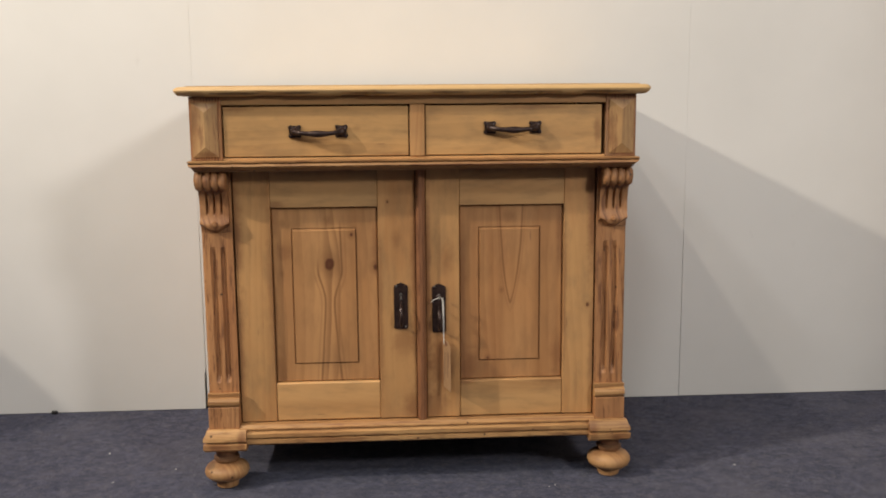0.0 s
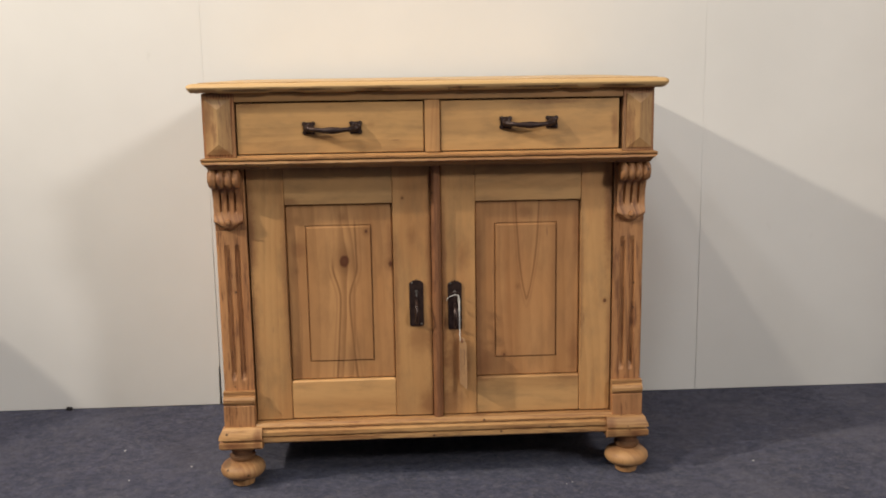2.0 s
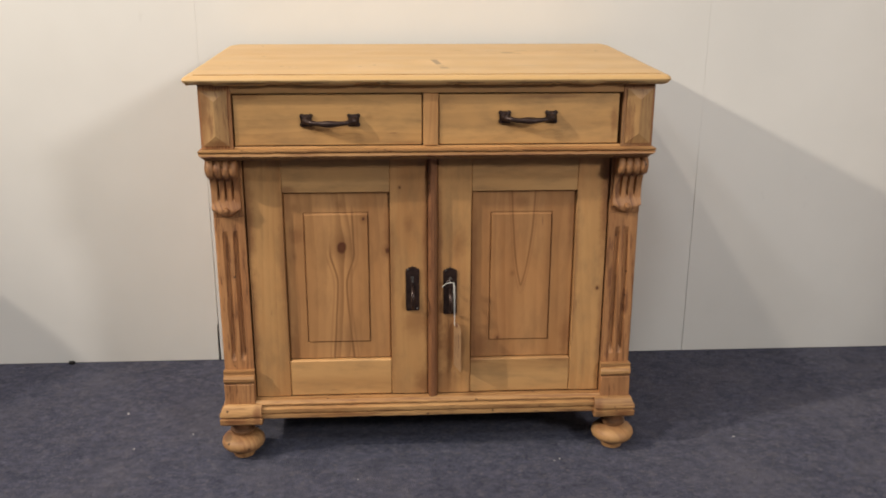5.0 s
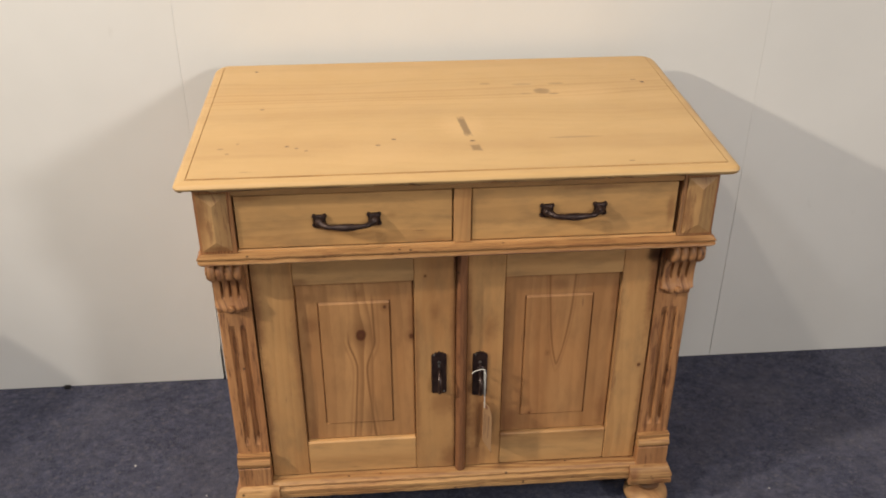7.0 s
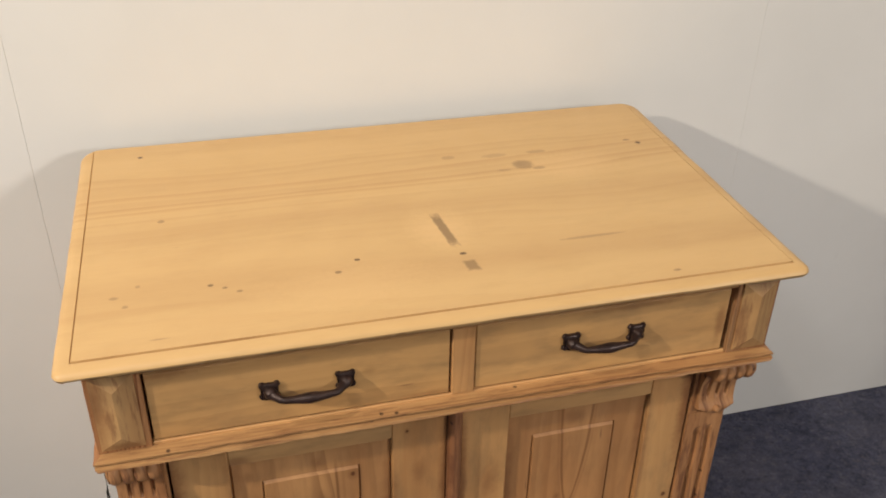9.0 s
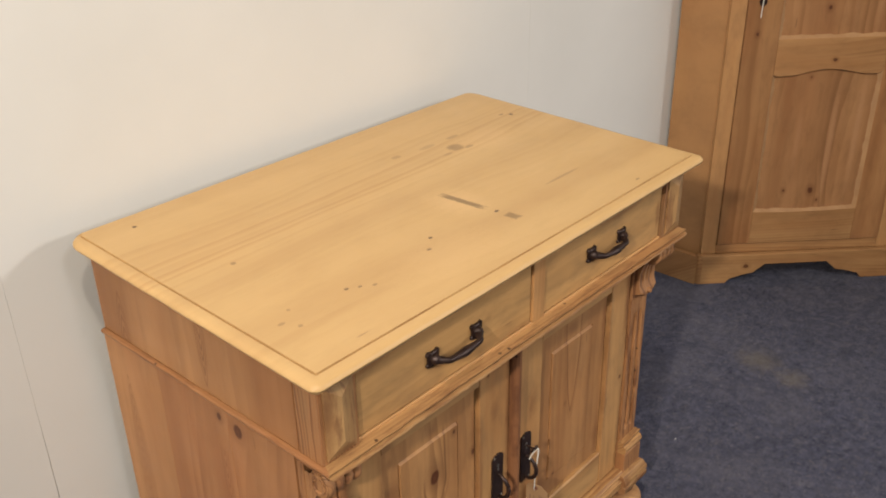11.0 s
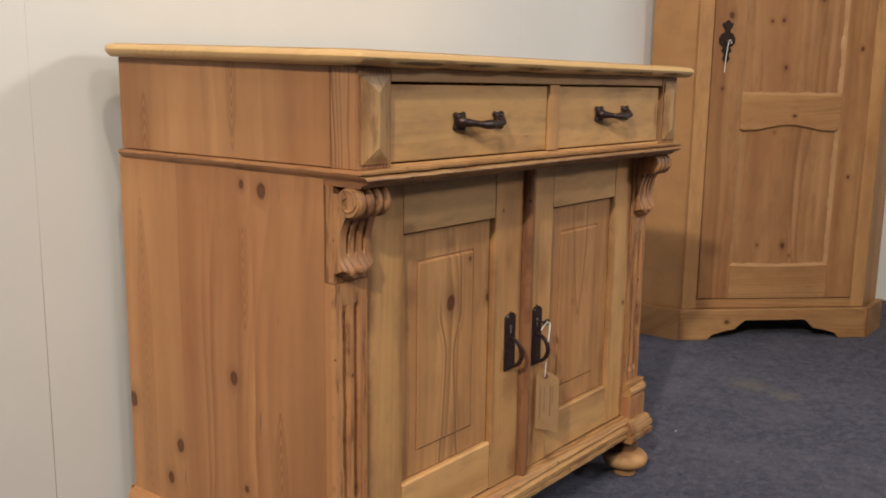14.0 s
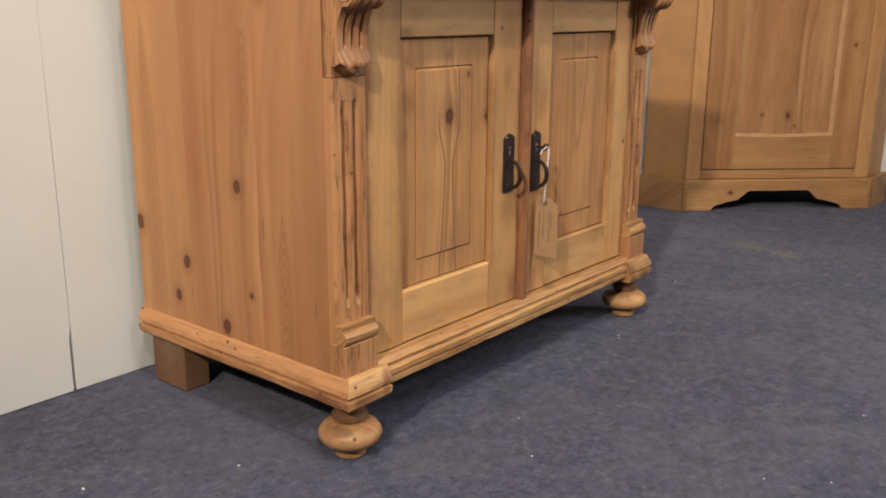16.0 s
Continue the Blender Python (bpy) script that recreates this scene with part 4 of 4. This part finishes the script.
    part("bun_foot", lathe([(r, h if h > 0.09 else h + FLOOR) for r, h in bun], (-0.483 if s < 0 else 0.487, 0.085, 0.0), 36), foot_pine, cabinet, "turned pine bun foot", True)
    part("rear_leg", box(min(s * 0.514, s * 0.454), max(s * 0.514, s * 0.454), 0.518, 0.624, FLOOR, 0.098, 0.003), block_pine, cabinet, "dark square wooden rear leg")

RAIL = [(0.10, 0.110), (0.052, 0.110), (0.048, 0.114), (0.047, 0.125), (0.058, 0.1278), (0.058, 0.1300), (0.046, 0.1322), (0.045, 0.143), (0.051, 0.1455), (0.055, 0.1485), (0.0545, 0.1508), (0.0505, 0.1530), (0.0505, 0.1565), (0.056, 0.160), (0.058, 0.1645), (0.10, 0.1645)]
RAIL = [(y + 0.004 if y < 0.09 else y, 0.1085 + (z - 0.110) * 0.88) for y, z in RAIL]
part("bottom_rail", sweep(RAIL, -0.4425, 0.4425, 220, "x", 0.0009, 1.0), mould_across, cabinet, "moulded worn pine bottom rail", True)


def escutcheon(parent, x0, x1, z0, z1):
    """An iron lock plate with clipped top, keyhole and upright D-shaped pull."""
    y, cx, h = DOOR_Y, (x0 + x1) / 2, z1 - z0
    outline = [(x0 + 0.002, z0), (x1 - 0.002, z0), (x1, z0 + 0.004), (x1, z1 - 0.010), (x1 - 0.002, z1 - 0.005), (x1 - 0.006, z1 - 0.005), (x1 - 0.009, z1 - 0.001), (cx + 0.004, z1 - 0.002), (cx, z1 + 0.002), (cx - 0.004, z1 - 0.002), (x0 + 0.009, z1 - 0.001), (x0 + 0.006, z1 - 0.005), (x0 + 0.002, z1 - 0.005), (x0, z1 - 0.010), (x0, z0 + 0.004)]
    plate = part("lock_plate", prism(outline, y - 0.0035, y, 0.001), iron, parent, "black iron lock plate")
    hole = lathe([(0.0038, -0.0042), (0.0038, -0.003)], (cx, y, z1 - 0.028), 12, "y")
    box(cx - 0.0019, cx + 0.0019, y - 0.0042, y - 0.003, z1 - 0.041, z1 - 0.028, 0, 1, hole)
    part("keyhole", hole, steel, parent)
    pts, rad = [], []
    for i in range(19):
        a = math.pi * i / 18
        pts.append((cx, y - 0.004 - 0.027 * math.sin(a), z0 + 0.008 + (0.056 * (1 - math.cos(a)) / 2)))
        rad.append(0.0032 + 0.0012 * math.sin(a))
    part("pull", tube(pts, rad, 8), iron, parent, "black iron D-shaped pull", True)
    for zz in (z0 + 0.006, z1 - 0.006):
        part("screw", lathe([(0.0022, -0.0048), (0.0026, -0.003)], (x1 - 0.006 if zz < z0 + 0.05 else x0 + 0.006, y, zz), 8, "y"), steel, parent)


def door(x0, x1, z0, z1, px0, px1, pz0, pz1, fx0, fx1, fz0, fz1, panel_mat, plate):
    """A framed door: stiles, rails, and a sunk panel with a slightly raised field."""
    t = 0.022
    bm = box(x0, px0, DOOR_Y, DOOR_Y + t, z0, z1, 0.0015)
    box(px1, x1, DOOR_Y, DOOR_Y + t, z0, z1, 0.0015, 1, bm)
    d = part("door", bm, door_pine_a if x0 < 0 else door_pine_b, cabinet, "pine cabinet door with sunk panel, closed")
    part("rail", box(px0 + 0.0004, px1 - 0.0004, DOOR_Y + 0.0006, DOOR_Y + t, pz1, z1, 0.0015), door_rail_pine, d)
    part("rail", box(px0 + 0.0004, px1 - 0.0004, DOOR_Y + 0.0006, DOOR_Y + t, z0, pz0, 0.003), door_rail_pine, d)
    bm = bmesh.new()
    y = DOOR_Y + 0.0105
    loops = []
    for a, b, c, e, yy in ((px0, px1, pz0, pz1, y + 0.005), (px0 + 0.0022, px1 - 0.0022, pz0 + 0.0022, pz1 - 0.0022, y + 0.0035), (px0 + 0.0034, px1 - 0.0034, pz0 + 0.0034, pz1 - 0.0034, y), (fx0 - 0.0022, fx1 + 0.0022, fz0 - 0.0026, fz1 + 0.0004, y + 0.0002), (fx0 - 0.0010, fx1 + 0.0012, fz0 - 0.0014, fz1 + 0.0002, y + 0.0042), (fx0 + 0.0002, fx1 - 0.0001, fz0, fz1 - 0.0001, y + 0.0040), (fx0 + 0.0022, fx1 - 0.0012, fz0 + 0.0012, fz1 - 0.0060, y - 0.0018)):
        loops.append([bm.verts.new(q) for q in ((a, yy, c), (b, yy, c), (b, yy, e), (a, yy, e))])
    rear = [bm.verts.new(q) for q in ((px0, y + 0.009, pz0), (px1, y + 0.009, pz0), (px1, y + 0.009, pz1), (px0, y + 0.009, pz1))]
    for a, b in zip([rear] + loops, loops):
        for j in range(4):
            bm.faces.new((a[j], a[(j + 1) % 4], b[(j + 1) % 4], b[j]))
    bm.faces.new(loops[-1])
    bm.faces.new(rear[::-1])
    part("panel", bm, panel_mat, d, "browner pine door panel with raised field")
    escutcheon(d, *plate)
    return d


door(-0.4398, -0.0035, 0.1590, 0.787, -0.353, -0.0945, 0.256, 0.6935, -0.304, -0.149, 0.3040, 0.6415, panel_pine_a, (-0.058, -0.0235, 0.389, 0.504))
door(0.0225, 0.4398, 0.1590, 0.787, 0.1045, 0.3635, 0.252, 0.6935, 0.154, 0.304, 0.3020, 0.6385, panel_pine_b, (0.036, 0.070, 0.378, 0.500))
strip = [(-0.0022, DOOR_Y + 0.02), (-0.0022, DOOR_Y - 0.006), (0.0005, DOOR_Y - 0.013), (0.0055, DOOR_Y - 0.0172), (0.0125, DOOR_Y - 0.017), (0.0185, DOOR_Y - 0.012), (0.0215, DOOR_Y - 0.005), (0.0215, DOOR_Y + 0.02)]
part("astragal", prism(strip, 0.1580, 0.787, 0, "z"), strip_pine, cabinet, "dark brown pine closing strip")

# key, string and paper tag
key = thing("key", (0.053, DOOR_Y, 0.468), "small dark iron key standing in the door lock", "key")
bm = tube([(0.053, DOOR_Y - 0.003, 0.469), (0.053, DOOR_Y - 0.024, 0.469)], 0.0024)
part("key_shank", bm, iron, key)
pts = [(0.053 + 0.009 * math.cos(a), DOOR_Y - 0.0245 - 0.002 * math.sin(a), 0.469 + 0.0065 * math.sin(a)) for a in [math.tau * i / 16 for i in range(17)]]
part("key_bow", tube(pts, 0.002, 6), iron, key, smooth=True)
tag = thing("price_tag", (0.056, DOOR_Y - 0.012, 0.32), "buff paper tag on white string hanging from a key", "price tag")
KX, KY, KZ = 0.057, DOOR_Y - 0.0275, 0.470
loop = [(KX - 0.026, KY, KZ - 0.012), (KX - 0.018, KY - 0.001, KZ - 0.004), (KX - 0.006, KY - 0.002, KZ + 0.001), (KX + 0.004, KY - 0.002, KZ - 0.001), (KX + 0.006, KY - 0.001, KZ - 0.012),
        (KX + 0.0065, KY + 0.004, KZ - 0.06), (KX + 0.0065, KY + 0.008, KZ - 0.116)]
part("string", tube(loop, 0.0009, 6), string_white, tag, "white cotton string", True)
loop = [(KX + 0.003, KY - 0.001, KZ), (KX + 0.0035, KY, KZ - 0.02), (KX + 0.005, KY + 0.005, KZ - 0.07), (KX + 0.0065, KY + 0.008, KZ - 0.118)]
part("string", tube(loop, 0.0009, 6), string_white, tag, "white cotton string", True)
TX, TY = 0.0690, KY + 0.0088


def aside(bm):
    """Turns a piece of the tag half away from the door."""
    bmesh.ops.rotate(bm, cent=(TX, TY, 0), matrix=Matrix.Rotation(radians(-72), 3, "Z"), verts=bm.verts)
    return bm


outline = [(TX - 0.012, 0.361), (TX + 0.012, 0.361), (TX + 0.0275, 0.347), (TX + 0.029, 0.236), (TX - 0.0265, 0.238), (TX - 0.027, 0.347)]
part("paper", aside(prism(outline, TY, TY + 0.0008)), paper, tag, "buff paper label")
part("eyelet", aside(lathe([(0.0022, -0.0010), (0.0052, -0.0012), (0.0056, -0.0002)], (TX, TY, 0.352), 14, "y")), eyelet_red, tag, "brown reinforcing ring")
for x0, x1, z0, z1 in ((TX - 0.012, TX - 0.0095, 0.258, 0.332), (TX - 0.003, TX - 0.001, 0.275, 0.33), (TX + 0.009, TX + 0.0115, 0.268, 0.334), (TX + 0.014, TX + 0.0155, 0.295, 0.332)):
    part("written_line", aside(box(x0, x1, TY - 0.0006, TY - 0.0001, z0, z1, 0)), ink, tag)

# ---- the corner cupboard ----
CX, CY = 1.9795, 0.2435
cupboard = thing("corner_cupboard", (CX, CY, FLOOR), "tall stripped pine corner cupboard with one panelled door", "cupboard")
cupboard.rotation_euler = (0, 0, radians(-45))
bpy.context.view_layer.update()


def turn(x, y):
    """A world place in the cupboard's own plan: along its face, and into it."""
    return ((x - CX) - (y - CY)) / math.sqrt(2), ((x - CX) + (y - CY)) / math.sqrt(2)


BEND = 0.362
left_back, right_back = turn(1.727, 0.684), turn(2.44, -0.0105)
inner = turn(2.44, 0.684)
part("carcass", prism([(-BEND + 0.004, 0.0215), (BEND - 0.004, 0.0215), (right_back[0], right_back[1] + 0.004), inner, (left_back[0] + 0.004, left_back[1])], 0.085, 1.93, 0, "z"), cup_frame, cupboard, "honey pine side boards", local=True)
part("frame_stile", box(-BEND, -0.3085, 0.0, 0.0205, 0.119, 1.93, 0.0004), cup_frame, cupboard, local=True)
part("frame_stile", box(0.3085, BEND, 0.0, 0.0205, 0.119, 1.93, 0.0015), cup_frame, cupboard, local=True)
part("frame_rail", box(-0.308, 0.308, 0.0006, 0.0205, 0.119, 0.1535, 0.0015), cup_across, cupboard, local=True)
part("frame_rail", box(-0.308, 0.308, 0.0006, 0.0205, 1.802, 1.93, 0.0015), cup_across, cupboard, local=True)
arch = [(-0.262, 0.0), (-0.25, 0.022), (-0.20, 0.034), (-0.158, 0.040), (-0.140, 0.062), (-0.120, 0.079)]
arch += [(-x, z) for x, z in arch[::-1]]
P = BEND + 0.016
E = P - 0.017
part("plinth", prism([(-E, 0.0)] + arch + [(E, 0.0), (E, 0.118), (-E, 0.118)], -0.020, 0.0, 0.003), cup_across, cupboard, "shaped pine plinth with arched cut-out", local=True)
for end, s in ((left_back, -1), (right_back, 1)):
    part("plinth_corner", lathe([(0.018, 0.0), (0.0205, 0.002), (0.0205, 0.106), (0.016, 0.1175)], (s * E, 0.0003, 0.0), 24), cup_across, cupboard, "rounded corner of the plinth", True, True)
    a = Vector((s * P, -0.020))
    way = (Vector(end) - Vector((s * BEND, 0.0))).normalized()
    b = a + way * 0.205
    side = Vector((way.y, -way.x)) * (-s)
    bm = prism([tuple(a + way * 0.003), tuple(b), tuple(b - side * -0.02 * s * s), tuple(a + way * 0.022 + side * 0.02)], 0.0, 0.116, 0, "z")
    part("plinth", bm, cup_across, cupboard, "plain pine plinth return", local=True)

Z0, Z1, L, R = 0.157, 1.80, -0.187, 0.200
bm = box(-0.306, L, -0.0035, 0.018, Z0, Z1, 0.002)
cup_door = part("door", bm, cup_stile, cupboard, "pine cupboard door, closed", local=True)
part("stile", box(R, 0.306, -0.0035, 0.018, Z0, Z1, 0.002), cup_stile, cup_door, local=True)
curve = [(L + (R - L) * i / 24, 0.800 + 0.014 * math.cos(math.tau * (i / 24 - 0.5)) * (1 if abs(i - 12) < 9 else 0.6) + (0.006 if i in (0, 24) else 0)) for i in range(25)]
part("rail", prism([(L + 0.0004, 0.921)] + curve[:-1] + [(R - 0.0004, 0.806), (R - 0.0004, 0.921)], -0.003, 0.018, 0.0022), cup_across, cup_door, "shaped middle rail", local=True)
low = [(L + (R - L) * i / 16, 0.284 - 0.005 * math.sin(math.pi * i / 16)) for i in range(17)]
part("rail", prism([(L, Z0), (R, Z0)] + low[::-1], -0.003, 0.018, 0.0022), cup_across, cup_door, local=True)
part("rail", box(L + 0.0004, R - 0.0004, -0.003, 0.018, 1.70, Z1, 0.002), cup_across, cup_door, local=True)
for za, zb in ((0.270, 0.83), (0.915, 1.71)):
    part("panel", box(L - 0.004, R + 0.004, 0.0095, 0.015, za, zb, 0.0), cup_pine, cup_door, "sunk pine panel", local=True)
    # worn bevel round the panel, its edge highlight put into the pale colour
    for x, s in ((L, 1), (R, -1)):
        bm = bmesh.new()
        last = None
        for i in range(81):
            z = za + 0.012 + (zb - za - 0.024) * i / 80
            wob = 0.007 * noise.noise(Vector((s * 3, 0, z * 14))) + 0.004 * noise.noise(Vector((s * 5, 0, z * 45)))
            now = [bm.verts.new((x, -0.0005, z)), bm.verts.new((x + s * (0.013 + wob), 0.0097, z)), bm.verts.new((x, 0.0130, z))]
            if last:
                for j in range(3):
                    bm.faces.new((last[j], last[(j + 1) % 3], now[(j + 1) % 3], now[j]))
            else:
                bm.faces.new(now)
            last = now
        bm.faces.new(last[::-1])
        part("panel_bead", bm, bead_pine, cup_door, "worn bead, coloured pale for its highlight", local=True)



def lip(points, rise):
    """A worn uneven bead along the edge of a rail, pale to carry its highlight: points (x, z), leaning out over the
    panel by rise.
    """
    bm = bmesh.new()
    last = None
    for x, z in points:
        wob = 1 + 0.45 * noise.noise(Vector((x * 22, 4.0, z))) + 0.25 * noise.noise(Vector((x * 70, 9.0, z)))
        now = [bm.verts.new((x, -0.0012, z)), bm.verts.new((x, 0.0098, z + rise * wob)), bm.verts.new((x, 0.0130, z))]
        if last:
            for j in range(3):
                bm.faces.new((last[j], last[(j + 1) % 3], now[(j + 1) % 3], now[j]))
        else:
            bm.faces.new(now)
        last = now
    bm.faces.new(last[::-1])
    part("panel_bead", bm, bead_pine, cup_door, "worn bead, coloured pale for its highlight", local=True)


fine = [L + 0.002 + (R - L - 0.004) * i / 60 for i in range(61)]


def level(run, x):
    """The height of a run of (x, z) at x."""
    for (xa, za), (xb, zb) in zip(run, run[1:]):
        if xa <= x <= xb:
            return za + (zb - za) * (x - xa) / (xb - xa)
    return run[-1][1]


lip([(x, level(low, x)) for x in fine], 0.011)
lip([(x, level(curve, x)) for x in fine], -0.007)
lip([(x, 0.921) for x in fine], 0.010)

# pierced iron plate, key and string on the cupboard door
EX, EZ = -0.258, 1.106
half = [(0.0, 0.078), (0.008, 0.073), (0.012, 0.066), (0.019, 0.068), (0.021, 0.060), (0.016, 0.050), (0.010, 0.042), (0.011, 0.034), (0.022, 0.028), (0.030, 0.014), (0.030, -0.004), (0.021, -0.014),
        (0.013, -0.018), (0.017, -0.026), (0.019, -0.034), (0.011, -0.038), (0.008, -0.048), (0.014, -0.056), (0.011, -0.066), (0.0, -0.076)]
outline = [(EX + x, EZ + z) for x, z in half] + [(EX - x, EZ + z) for x, z in half[-2:0:-1]]
part("lock_plate", prism(outline, -0.0062, -0.0033), iron, cup_door, "ornate black iron lock plate", local=True)
part("key", tube([(EX, -0.006, EZ + 0.004), (EX, -0.024, EZ + 0.004)], 0.003), steel, cup_door, local=True)
cord = thing("key_string", (CX, CY, FLOOR), "white string tied to the cupboard key", "string")
cord.rotation_euler = (0, 0, radians(-45))
bpy.context.view_layer.update()
part("cord", tube([(EX + 0.012, -0.022, EZ - 0.006), (EX + 0.004, -0.0245, EZ + 0.007), (EX - 0.001, -0.0245, EZ + 0.003), (EX - 0.005, -0.018, EZ - 0.05), (EX - 0.006, -0.015, EZ - 0.108)], 0.0017, 6), string_white, cord, local=True)

# ---- small things on the carpet ----
spots = ((-0.778, 0.120, 0.004), (0.32, 0.005, 0.0025), (-0.292, -0.164, 0.004), (-0.846, 0.323, 0.005), (-0.051, -0.59, 0.003), (0.336, 0.014, 0.003), (-0.638, 0.195, 0.004),
         (0.828, 0.105, 0.0045), (-0.183, -0.061, 0.0025), (0.252, -0.557, 0.003), (-0.11, -0.50, 0.003))
for x, y, r in spots:
    r *= 0.65
    bit = box(-r, r, -r * 0.5, r * 0.5, 0.0, 0.0015, 0.0004)
    bmesh.ops.rotate(bit, cent=(0, 0, 0), matrix=Matrix.Rotation(x * 7 + y * 3, 3, "Z"), verts=bit.verts)
    ob = part("lint", worn(bit, 0.001, 300, x), lint_white)
    ob.location = (x, y, FLOOR + 0.0012)
    tagged(ob, "tiny white scrap of lint on the carpet", "lint", "lint on the carpet")

scrap = part("rubber_scrap", worn(box(-0.009, 0.009, -0.006, 0.006, 0.0, 0.009, 0.0025, 2), 0.0015, 150), rubber)
scrap.location = (-1.121, WALL_Y - 0.009, FLOOR + 0.0012)
tagged(scrap, "small black rubber scrap lying against the wall", "scrap")

# an unseen round stand-in, added beyond the left edge of the view to cast the shade on the wall
pouffe = part("pouffe", lathe([(0.20 + 0.16 * math.sin(math.pi * i / 24) ** 0.7, 0.70 * i / 24) for i in range(25)], (-2.00, 0.32, FLOOR), 40), leather, smooth=True)
tagged(pouffe, "unseen round stand-in added to shade the wall", "pouffe")
